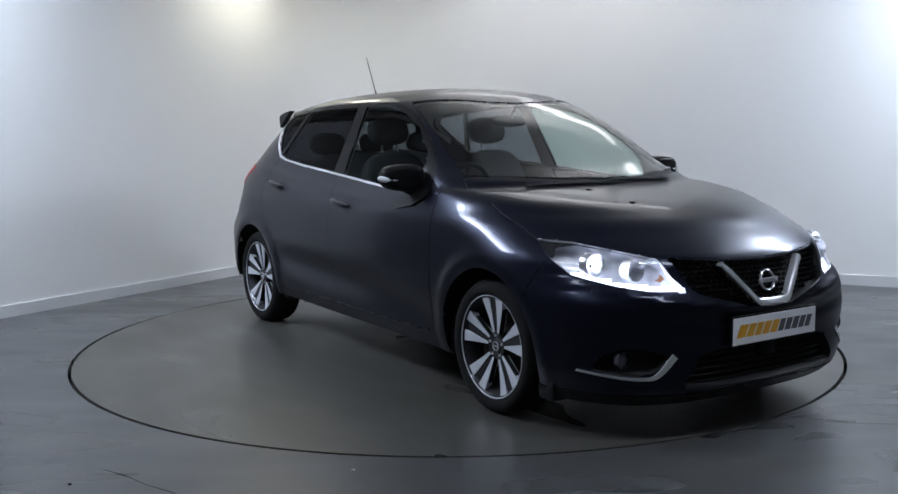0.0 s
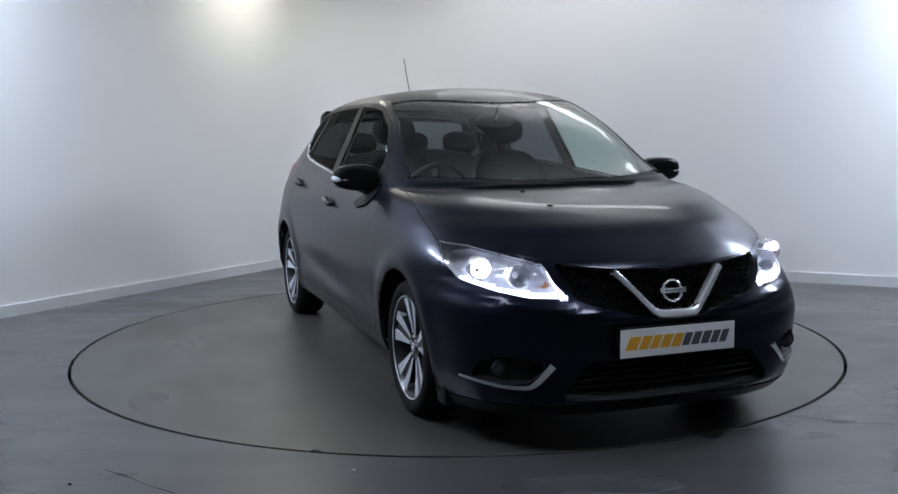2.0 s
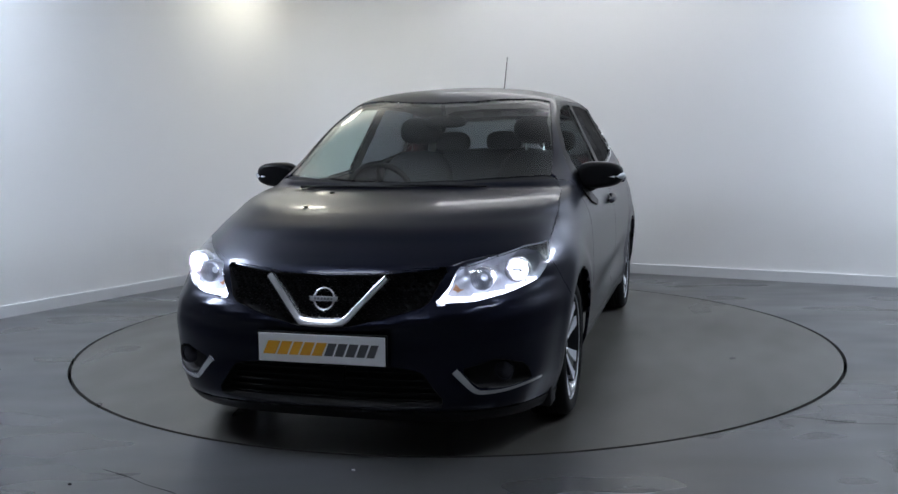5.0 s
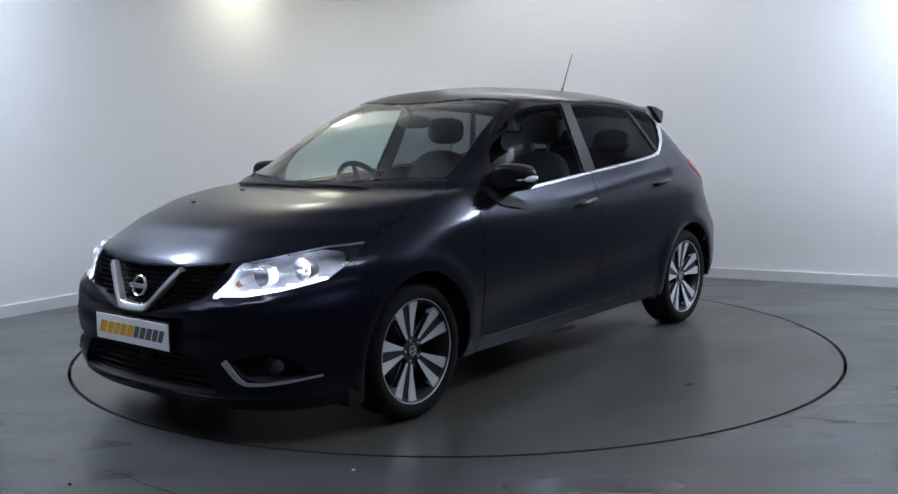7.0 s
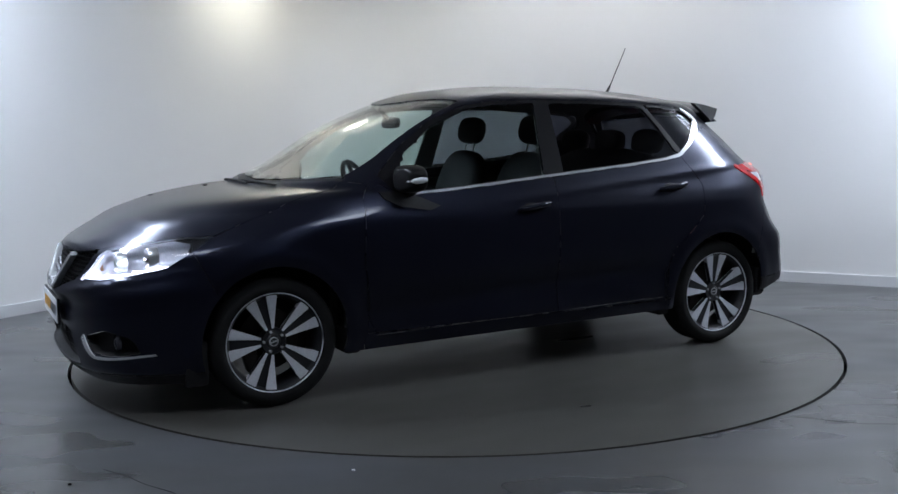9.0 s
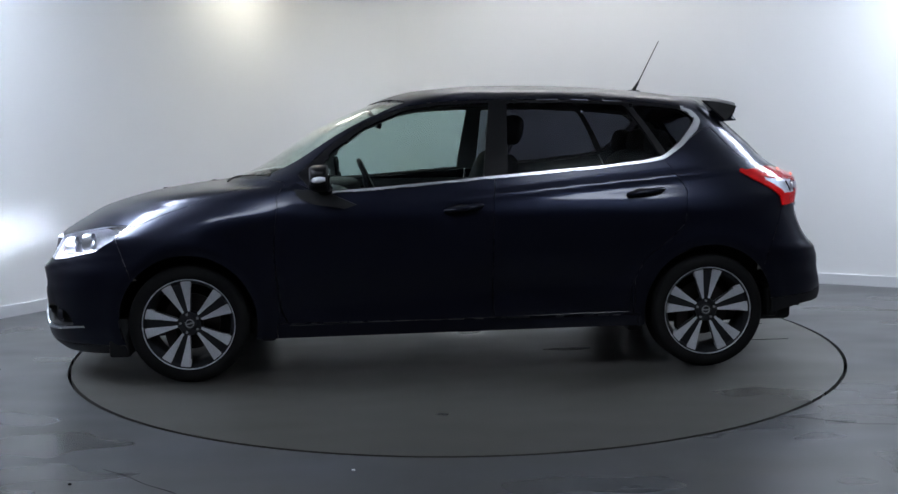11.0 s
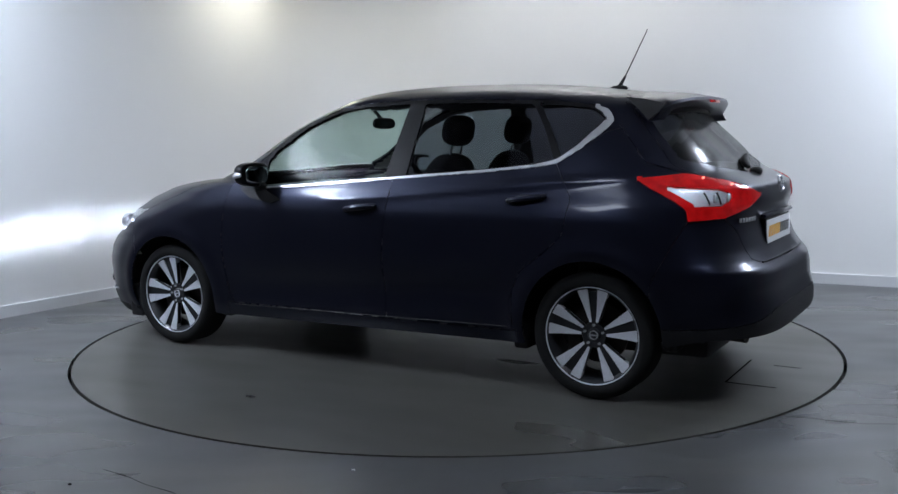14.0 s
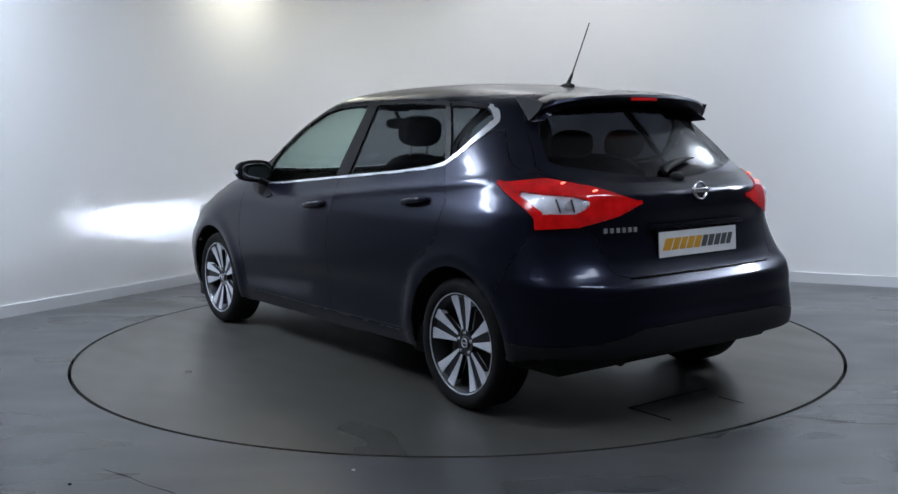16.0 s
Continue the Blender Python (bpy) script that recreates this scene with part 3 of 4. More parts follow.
def cut(bm, dist):
    """Splits the faces of bm along the line where dist is 0."""
    bm.verts.index_update()
    d = dist(*coords(bm))
    d = np.where(np.abs(d) < 2e-5, 2e-5, d)
    fresh = set()
    for e in list(bm.edges):
        a, b = e.verts
        da, db = d[a.index], d[b.index]
        if da * db < 0:
            f = da / (da - db)
            if 0.02 < f < 0.98:
                v = bmesh.utils.edge_split(e, a, f)[1]
                fresh.add(v)
            else:
                fresh.add(a if f <= 0.02 else b)
    faces = {f for v in fresh for f in v.link_faces}
    for f in faces:
        on = [v for v in f.verts if v in fresh]
        if len(on) == 2 and not any(e.other_vert(on[0]) == on[1] for e in on[0].link_edges):
            bmesh.utils.face_split(f, on[0], on[1])


def region_distance(view, outline, swell):
    def dist(x, y, z):
        u, v = VIEWS[view](x, y, z)
        return line_distance(u, v, outline) - swell if swell else polygon_distance(u, v, outline)
    return dist


def bottom_edge(x, y, z):
    """Above 0 where the skin ends: over the wheels and under the sills."""
    low = np.interp(x, [-2.2, -1.9, -1.7, -1.65, -1.0, 1.0, 1.5, 1.62, 2.3], [0.33, 0.325, 0.285, 0.24, 0.235, 0.215, 0.215, 0.155, 0.15])
    arch = np.minimum(np.hypot(x - 1.365, z - 0.318) - 0.346, np.hypot(x + 1.352, z - 0.318) - 0.346)
    return np.maximum(low - z, -arch)


def build_panels():
    bm = half_skin()
    cut(bm, bottom_edge)
    name = {}
    bm.faces.ensure_lookup_table()
    c = np.array([f.calc_center_median() for f in bm.faces]).T
    bad = bottom_edge(*c) > 0
    bmesh.ops.delete(bm, geom=[f for f, b in zip(list(bm.faces), bad) if b], context="FACES")
    for _, view, outline, swell, _ in REGIONS:
        cut(bm, region_distance(view, outline, swell))
    c = np.array([f.calc_center_median() for f in bm.faces]).T
    label = np.full(c.shape[1], "roof", dtype=object)
    for reg, view, outline, swell, where in REGIONS:
        label[(region_distance(view, outline, swell)(*c) < 0) & where(*c)] = reg
    bm.faces.index_update()
    x, y, z = coords(bm)
    e = 2e-4
    g = np.stack([skin(x + e, y, z) - skin(x - e, y, z), skin(x, y + e, z) - skin(x, y - e, z), skin(x, y, np.minimum(z + e, 1.5349)) - skin(x, y, z - e)], -1)
    g /= np.maximum(np.linalg.norm(g, axis=1, keepdims=True), 1e-12)
    normals = {v: Vector(n) for v, n in zip(bm.verts, g)}
    patches = {}
    for f in bm.faces:
        patches.setdefault(label[f.index], []).append([(tuple(v.co), tuple(normals[v])) for v in f.verts])
    bm.free()
    return patches


PATCHES = build_panels()


def panel_bmesh(names, side, gap=0.0018, depth=0.014, lift=0.0, keep=lambda p: True):
    """A panel's mesh: its skin, drawn in at the edges by the shut gap, with a turned-in rim."""
    bm = bmesh.new()
    lay = bm.verts.layers.float_vector.new("skin_normal")
    seen = {}
    for s in ((1, -1) if side == 0 else (side,)):
        for nm in names:
            for face in PATCHES.get(nm, []):
                vs = []
                for co, no in face:
                    key = (round(co[0], 7), round(co[1] * s, 7), round(co[2], 7))
                    if key not in seen:
                        n = Vector((no[0], no[1] * s, no[2]))
                        if abs(co[1]) < 1e-5:
                            n.y = 0
                        n.normalize()
                        v = bm.verts.new(Vector((co[0], co[1] * s, co[2])) + n * lift)
                        seen[key] = (v, n)
                    vs.append(seen[key][0])
                if len(set(vs)) == len(vs) and len(vs) > 2:
                    vs = vs if s == 1 else vs[::-1]
                    try:
                        bm.faces.new(vs)
                    except ValueError:
                        pass
    no = {v: n for v, n in seen.values()}
    rim = [e for e in bm.edges if len(e.link_faces) == 1 and keep((e.verts[0].co + e.verts[1].co) / 2)]
    push = {}
    for e in rim:
        f = e.link_faces[0]
        mid = (e.verts[0].co + e.verts[1].co) / 2
        d = f.calc_center_median() - mid
        t = (e.verts[1].co - e.verts[0].co).normalized()
        d = (d - t * d.dot(t)).normalized()
        for v in e.verts:
            push[v] = push.get(v, Vector()) + d
    for v, d in push.items():
        if d.length > 1e-6:
            v.co += d.normalized() * gap
    under = {v: bm.verts.new(v.co - no[v] * depth) for v in push}
    for e in rim:
        a, b = e.verts
        try:
            bm.faces.new((b, a, under[a], under[b]))
        except ValueError:
            pass
    if depth > 0:
        for v, n in no.items():
            v[lay] = n
    return bm


def panel(name, names, mat, parent, side=0, label="", **k):
    return part(name, panel_bmesh(names, side, **k), mat, parent, label, angle=55)


def surface_point(x, z, side=1):
    """The skin's side at x, z."""
    ys = np.linspace(0.2, 1.0, 1601)
    f = skin(np.full_like(ys, x), ys, np.full_like(ys, z))
    return Vector((x, side * ys[np.argmax(f > 0)], z))


def nose_point(y, z):
    xs = np.linspace(1.2, 2.4, 2401)
    f = skin(xs, np.full_like(xs, y), np.full_like(xs, z))
    return Vector((xs[np.argmax(f > 0)], y, z))


def tail_point(y, z):
    xs = np.linspace(-1.0, -2.4, 2801)
    f = skin(xs, np.full_like(xs, y), np.full_like(xs, z))
    return Vector((xs[np.argmax(f > 0)], y, z))


# ---- the car: x ahead, y to its left, on its wheels at z 0 ----
car = tagged(new("car"), "dark blue-black metallic five-door hatchback with headlights lit, on the turntable", "car")
for nm in ("hood", "front_bumper", "rear_bumper", "roof"):
    panel(nm, [nm], PAINT, car)
tailgate = panel("tailgate", ["tailgate"], PAINT, car)
for s in (1, -1):
    for nm in ("fender", "quarter_panel"):
        panel(nm, [nm], PAINT, car, s)
    panel("sill", ["sill"], PAINT, car, s)
    panel("side_trim", ["side_trim"], GLOSS_BLACK, car, s, "gloss black window surround", lift=-0.003, gap=0)
    panel("chrome_strip", ["chrome_strip", "chrome_hook"], CHROME, car, s, "chrome window line", lift=0.004, gap=0)
    ob = panel("quarter_window", ["quarter_window"], PRIVACY, car, s, "dark privacy glass", lift=-0.005, gap=0, depth=0.004)
    ob.visible_shadow = False
panel("cowl", ["cowl"], BLACK, car, 0, "black plastic scuttle panel", lift=-0.012)
panel("diffuser", ["diffuser"], SATIN_BLACK, car, 0, "satin black lower bumper", lift=0.002)
panel("splitter", ["splitter"], SATIN_BLACK, car, 0, "satin black chin spoiler", lift=0.004)
for nm, mat in (("windscreen", WINDSCREEN), ("rear_windscreen", REAR_SCREEN)):
    ob = panel(nm, [nm], mat, car if nm == "windscreen" else tailgate, 0, lift=-0.004, gap=0, depth=0.004)
    ob.visible_shadow = False
DOORS = {}
for s in (1, -1):
    for nm, win, mat in (("front_door", "front_window", CLEAR), ("rear_door", "rear_window", PRIVACY)):
        door = panel(nm, [nm], PAINT, car, s)
        ob = panel("window", [win], mat, door, s, "lightly tinted glass" if nm == "front_door" else "dark privacy glass", lift=-0.005, gap=0, depth=0.004)
        ob.visible_shadow = False
        x, z = ((-0.050, 0.874), (-1.012, 0.942))[nm == "rear_door"]
        p = surface_point(x, z, s)
        bm = add_blob(bmesh.new(), (x + 0.012, p.y - s * 0.009, z - 0.020), (0.070, 0.014, 0.042), 2.2)
        part("handle_recess", bm, BLACK, door, "dark finger recess")
        q = [surface_point(x + d, z + 0.004 - 0.13 * d, s) + Vector((0, s * k, 0)) for d, k in ((0.098, 0.004), (0.085, 0.020), (0.03, 0.028), (-0.03, 0.028), (-0.085, 0.020), (-0.098, 0.004))]
        part("handle", add_tube(bmesh.new(), q, [0.010, 0.016, 0.018, 0.018, 0.016, 0.010], 12, 0.85), PAINT, door)
        DOORS[nm, s] = door
# inner tub: firewall, floor and wheel-arch liners
bm = bmesh.new()
add_box(bm, (0, 0, 0.27), (3.75, 1.44, 0.10), bevel=0.03)
add_box(bm, (1.72, 0, 0.45), (0.55, 1.0, 0.30), bevel=0.04)
add_box(bm, (-1.78, 0, 0.50), (0.36, 1.15, 0.36), bevel=0.05)
part("underbody", bm, BLACK, car, "black underbody")
part("bulkhead", add_box(bmesh.new(), (1.02, 0, 0.62), (0.04, 1.40, 0.66)), TRIM_IN, car)
for s in (1, -1):
    part("door_card", add_box(bmesh.new(), (0.05, s * 0.79, 0.64), (1.9, 0.03, 0.64)), TRIM_IN, car)
for x in (1.365, -1.352):
    for s in (1, -1):
        bm = bmesh.new()
        prof = [(0.385 * math.cos(a), 0.385 * math.sin(a)) for a in np.radians(np.linspace(-8, 188, 30))]
        rows = [[bm.verts.new((x + u, s * y, 0.325 + w)) for u, w in prof] for y in (0.845, 0.50)]
        for i in range(29):
            bm.faces.new((rows[0][i], rows[0][i + 1], rows[1][i + 1], rows[1][i]))
        bm.faces.new(rows[1])
        part("arch_liner", bm, BLACK, car)
for s in (1, -1):
    for x0, x1, z0, z1 in ((1.675, 1.78, 0.135, 0.34), (0.93, 1.01, 0.20, 0.33), (-1.01, -0.93, 0.20, 0.34), (-1.76, -1.69, 0.26, 0.42)):
        bm = add_box(bmesh.new(), ((x0 + x1) / 2, s * 0.655, (z0 + z1) / 2), (x1 - x0, 0.33, z1 - z0), bevel=0.015)
        part("splash_guard", bm, BLACK, car)
bm = bmesh.new()
add_tube(bm, [(-1.6, 0.2, 0.26), (-1.85, 0.42, 0.285), (-1.98, 0.45, 0.285)], 0.028, 14)
part("exhaust", bm, IRON, car)

# the sill's thin highlight, drawn as a slim bar on the skin
for s in (1, -1):
    pts = [surface_point(x, 0.301 - 0.0165 * x, s) + Vector((0, s * 0.002, 0)) for x in np.linspace(0.86, -0.92, 19)]
    part("sill_highlight", add_tube(bmesh.new(), pts, 0.0016, 6), ALLOY, car, "thin grey bar drawn for the highlight along the sill")

# wheels: built at the hub, outer face towards +y
TURN = pose(0, 0, 0, -90, 0, 0)


def wheel(x, s):
    w = new("wheel")
    w.parent = car
    w["label"] = "five twin-spoke diamond-cut alloy wheel"
    w.matrix_local = pose(x, s * 0.758, 0.305, 0, 0, 0 if s > 0 else 180)
    M = Matrix.Scale(0.965, 4) @ TURN @ pose(0, 0, 0, 0, 0, 16 if s > 0 and x > 0 else 0)
    bm = bmesh.new()
    tyre = [(0.238, 0.082), (0.245, 0.094), (0.262, 0.103), (0.285, 0.103), (0.302, 0.094), (0.312, 0.078)]
    for k in range(-3, 4):
        g = k * 0.021
        tyre += [(0.316, g * -1 + 0.008), (0.316, g * -1 - 0.008), (0.309, g * -1 - 0.0095)][: 3 if k < 3 else 2]
    tyre += [(0.312, -0.078), (0.302, -0.094), (0.285, -0.103), (0.262, -0.103), (0.238, -0.09)]
    part("tyre", add_lathe(bm, tyre, M, 72, True), RUBBER, w)
    bm = add_lathe(bmesh.new(), [(0.238, 0.088), (0.2405, 0.094), (0.2435, 0.094), (0.2445, 0.085), (0.238, 0.08)], M, 72, True)
    part("rim_lip", bm, MACHINED, w, "bright machined rim edge")
    bm = add_lathe(bmesh.new(), [(0.238, 0.090), (0.225, 0.075), (0.212, 0.04), (0.205, -0.06), (0.225, -0.09)], M, 64)
    part("barrel", bm, ALLOY, w)
    bm = bmesh.new()
    for k in range(5):
        axis = math.radians(-90 + 72 * k)
        # dark web between the two bright bands
        pts = [(0.06, -20), (0.06, 20), (0.234, 20), (0.234, -20)]
        o = [(r * math.cos(axis + math.radians(a)), r * math.sin(axis + math.radians(a))) for r, a in pts]
        lo = [bm.verts.new(M @ Vector((*c, h))) for c, h in zip(o, (0.035, 0.035, 0.045, 0.045))]
        hi = [bm.verts.new(M @ Vector((*c, h))) for c, h in zip(o, (0.058, 0.058, 0.073, 0.073))]
        bm.faces.new(hi)
        for i in range(4):
            bm.faces.new((lo[i], lo[(i + 1) % 4], hi[(i + 1) % 4], hi[i]))
    add_lathe(bm, [(0.0001, 0.062), (0.03, 0.062), (0.036, 0.056), (0.060, 0.060), (0.066, 0.05), (0.068, 0.02)], M, 40)
    part("hub", bm, ALLOY, w, "dark grey hub and spoke webs", angle=30)
    for k in range(5):
        for d in (1, -1):
            axis = math.radians(-90 + 72 * k)
            bm = bmesh.new()
            rows = []
            for f in np.linspace(0, 1, 7):
                r = 0.066 + f * 0.174
                h = 0.062 + 0.022 * f**1.4
                a0, a1 = d * (6.6 + 2.6 * (1 - f) ** 2), d * (20.2 - 0.8 * (1 - f))
                row = []
                for a, hh in ((a0, h - 0.030), (a0, h), (a1, h), (a1, h - 0.034)):
                    t = axis + math.radians(a)
                    row.append(bm.verts.new(M @ Vector((r * math.cos(t), r * math.sin(t), hh))))
                rows.append(row)
            for a, b in zip(rows, rows[1:]):
                for i in range(3):
                    bm.faces.new((a[i], a[i + 1], b[i + 1], b[i]))
            bm.faces.new(rows[0])
            bm.faces.new(rows[-1])
            part("spoke", bm, MACHINED, w, angle=25)
    for k in range(5):
        t = math.radians(-90 + 72 * k)
        bm = add_lathe(bmesh.new(), [(0.0001, 0.066), (0.007, 0.066), (0.0085, 0.062), (0.0085, 0.05)], M @ Matrix.Translation((0.050 * math.cos(t), 0.050 * math.sin(t), 0)), 10)
        part("wheel_bolt", bm, CHROME, w)
    bm = add_lathe(bmesh.new(), [(0.017, 0.063), (0.0185, 0.067), (0.023, 0.067), (0.0245, 0.063)], M, 28)
    add_box(bm, (0, 0, 0.065), (0.046, 0.008, 0.004), M)
    part("centre_cap", bm, CHROME, w, "chrome ring emblem")
    bm = add_lathe(bmesh.new(), [(0.05, -0.01), (0.15, -0.01), (0.15, -0.03), (0.05, -0.03)], M, 48, True)
    part("brake_disc", bm, IRON, w)
    bm = add_box(bmesh.new(), (0.12, 0.05, -0.005), (0.07, 0.13, 0.06), M, bevel=0.012)
    part("brake_caliper", bm, IRON, w)


for x in (1.368, -1.354):
    for s in (1, -1):
        wheel(x, s)


# lamps
def inset(name, names, side, mat, parent, d0, label="", shrink=0.0, **k):
    return panel(name, names, mat, parent, side, label, lift=-d0, gap=shrink, **k)


def lamp_band(view, outline, lift, cond, side, names, name, mat, parent, label=""):
    """A strip of a lamp's skin inside an outline, set back by -lift."""
    bm = panel_bmesh(names, side, gap=0.0, depth=0.003, lift=lift)
    def d(x, y, z):
        u, v = VIEWS[view](x, np.abs(y), z)
        return polygon_distance(u, v, outline)
    cut(bm, d)
    c = np.array([f.calc_center_median() for f in bm.faces]).T
    bad = d(*c) > 0
    bmesh.ops.delete(bm, geom=[f for f, b in zip(list(bm.faces), bad) if b], context="FACES")
    bm.verts.layers.float_vector.remove(bm.verts.layers.float_vector["skin_normal"])
    return part(name, bm, mat, parent, label)


for s in (1, -1):
    lamp = inset("headlamp", ["headlamp"], s, REFLECTOR, car, 0.062, "clear headlamp, lit, with chrome bowls", depth=-0.060)
    cover = panel("lens_cover", ["headlamp"], LENS, lamp, s, "clear lens", lift=0.001, gap=0.001, depth=0.004)
    cover.visible_shadow = False
    lamp_band("nose", [(-0.870, 0.612), (-0.785, 0.683), (-0.752, 0.728), (-0.741, 0.727), (-0.773, 0.676), (-0.800, 0.640), (-0.700, 0.640), (-0.523, 0.656), (-0.345, 0.690), (-0.330, 0.675), (-0.523, 0.640), (-0.682, 0.615)],
              -0.016, None, s, ["headlamp"], "daylight_strip", LED, lamp, "glowing white light strip")
    lamp_band("nose", [(-0.775, 0.669), (-0.735, 0.650), (-0.715, 0.652), (-0.735, 0.690)], -0.030, None, s, ["headlamp"], "indicator", AMBER, lamp, "amber lens")
    lamp_band("nose", [(-0.735, 0.752), (-0.494, 0.790), (-0.346, 0.812), (-0.193, 0.815), (-0.235, 0.740), (-0.262, 0.750), (-0.275, 0.780), (-0.37, 0.792), (-0.52, 0.772), (-0.725, 0.737)],
              -0.012, None, s, ["headlamp"], "brow", GLOSS_BLACK, lamp, "dark upper edge")
    for y, z, r in ((0.585, 0.700, 0.045), (0.700, 0.722, 0.048)):
        p = nose_point(y, z)
        m = Matrix.Translation((p.x - 0.062, s * y, z)) @ pose(0, 0, 0, 0, 90, 0)
        bm = add_lathe(bmesh.new(), [(0.014, 0.0), (0.030, 0.012), (r - 0.004, 0.040), (r, 0.046), (r + 0.003, 0.040), (r + 0.003, 0.0)], m, 32)
        bowl = part("bowl", bm, CHROME, lamp, "chrome reflector bowl")
        bm = add_lathe(bmesh.new(), [(0.0001, 0.028), (0.008, 0.027), (0.014, 0.022), (0.017, 0.012), (0.017, 0.004)], m, 24)
        part("bulb_lens", bm, BULB if y > 0.65 else LENS, lamp)
    # dipped beam: a thin bright slot under a shade, which gives the cut-off
    y, z = 0.700, 0.722
    p = nose_point(y, z)
    x = p.x - 0.034
    bm = add_box(bmesh.new(), (x, s * y, z - 0.0025), (0.003, 0.026, 0.004))
    part("beam_slot", bm, BEAM, lamp, "dipped beam light")
    bm = bmesh.new()
    add_box(bm, (x + 0.017, s * y, z + 0.0015), (0.036, 0.034, 0.002))
    add_box(bm, (x + 0.034, s * y, z - 0.0005), (0.003, 0.034, 0.005))
    add_box(bm, (x + 0.012, s * y, z - 0.0090), (0.026, 0.034, 0.002))
    add_box(bm, (x - 0.004, s * y, z - 0.005), (0.004, 0.034, 0.015))
    for d in (1, -1):
        add_box(bm, (x + 0.012, s * y + d * 0.0165, z - 0.005), (0.026, 0.002, 0.015))
    part("beam_shade", bm, BLACK, lamp, "small black beam shade", smooth=False)

    tail = panel("tail_lamp", ["tail_lamp"], RED, car, s, "red tail lamp with clear reversing section", lift=0.006)
    panel("clear_section", ["tail_lamp_clear"], SMOKE, tail, s, "clear silver section", lift=-0.004, gap=0)
    c2 = panel("clear_cover", ["tail_lamp_clear"], LENS, tail, s, "clear lens", lift=0.006, gap=0, depth=0.002)
    c2.visible_shadow = False
    for y, z in ((0.625, 1.046), (0.545, 1.014)):
        p = tail_point(y, z)
        bm = add_blob(bmesh.new(), (p.x - 0.007, s * y, z), (0.006, 0.020, 0.007), 2.0, us=12, vs=8)
        part("tail_led", bm, RED_LED, tail)
    for y in (0.60, 0.648, 0.692):
        pts = [tail_point(y, z) + Vector((-0.001, 0, 0)) for z in (0.928, 0.955, 0.982)]
        part("reflector_rib", add_tube(bmesh.new(), [(q.x, s * q.y, q.z) for q in pts], 0.004, 8), ALLOY, tail)
    for k in range(2):
        p = tail_point(0.60 + 0.06 * k, 0.955)
        bm = add_blob(bmesh.new(), (p.x + 0.004, s * (0.60 + 0.06 * k), 0.955), (0.008, 0.020, 0.022), 3.0, us=14, vs=8)
        part("reflector_cell", bm, REFLECTOR, tail)

# grille with its V, emblem and honeycomb
grille = inset("grille", ["grille"], 0, BLACK, car, 0.045, "black honeycomb grille", depth=-0.044, keep=lambda p: abs(p.y) > 0.04 or p.z > 0.717 or p.z < 0.58)
bm = bmesh.new()
for r in range(10):
    for c in range(-17, 18):
        y, z = (c + (r % 2) * 0.5) * 0.030, 0.545 + r * 0.0195
        top = 0.716 + 0.045 * abs(y)
        low = 0.545 + max(0, abs(y) - 0.10) * 0.26
        if z > top or z < low or abs(y) > 0.395 + (z - 0.61) * 0.48:
            continue
        p = nose_point(abs(y), z)
        p = Vector((p.x - 0.020, y, z))
        ring = [(0.0155 * math.cos(math.radians(a)), 0.0105 * math.sin(math.radians(a))) for a in range(0, 360, 60)]
        o, i_ = ([bm.verts.new(p + Vector((dx, k * u, k * w))) for u, w in ring] for k, dx in ((1.0, 0), (0.74, 0)))
        b_ = [bm.verts.new(p + Vector((-0.014, 0.74 * u, 0.74 * w))) for u, w in ring]
        for q in range(6):
            n = (q + 1) % 6
            bm.faces.new((o[q], o[n], i_[n], i_[q]))
            bm.faces.new((i_[q], i_[n], b_[n], b_[q]))
part("honeycomb", bm, GLOSS_BLACK, grille, "gloss black honeycomb cells", smooth=False)
bm = bmesh.new()
path = [(-0.245, 0.716), (-0.205, 0.676), (-0.150, 0.616), (-0.105, 0.566), (-0.085, 0.552), (-0.04, 0.548), (0.04, 0.548), (0.085, 0.552), (0.105, 0.566), (0.150, 0.616), (0.205, 0.676), (0.245, 0.716)]
rows = []
for i, (y, z) in enumerate(path):
    a, b = path[max(i - 1, 0)], path[min(i + 1, len(path) - 1)]
    t = Vector((b[0] - a[0], b[1] - a[1])).normalized()
    n = Vector((-t.y, t.x))
    w = 0.015 if 3 < i < 8 else 0.0125
    row = []
    for k, lift in ((-1, -0.02), (-1, 0.008), (-0.6, 0.014), (0.6, 0.014), (1, 0.008), (1, -0.02)):
        yy, zz = y + n.x * k * w, z + n.y * k * w
        p = nose_point(abs(yy), zz)
        row.append(bm.verts.new((p.x + lift, yy, zz)))
    rows.append(row)
for a, b in zip(rows, rows[1:]):
    for i in range(5):
        bm.faces.new((a[i], a[i + 1], b[i + 1], b[i]))
bm.faces.new(rows[0])
bm.faces.new(rows[-1])
part("v_trim", bm, CHROME, grille, "chrome V-shaped trim", angle=30)


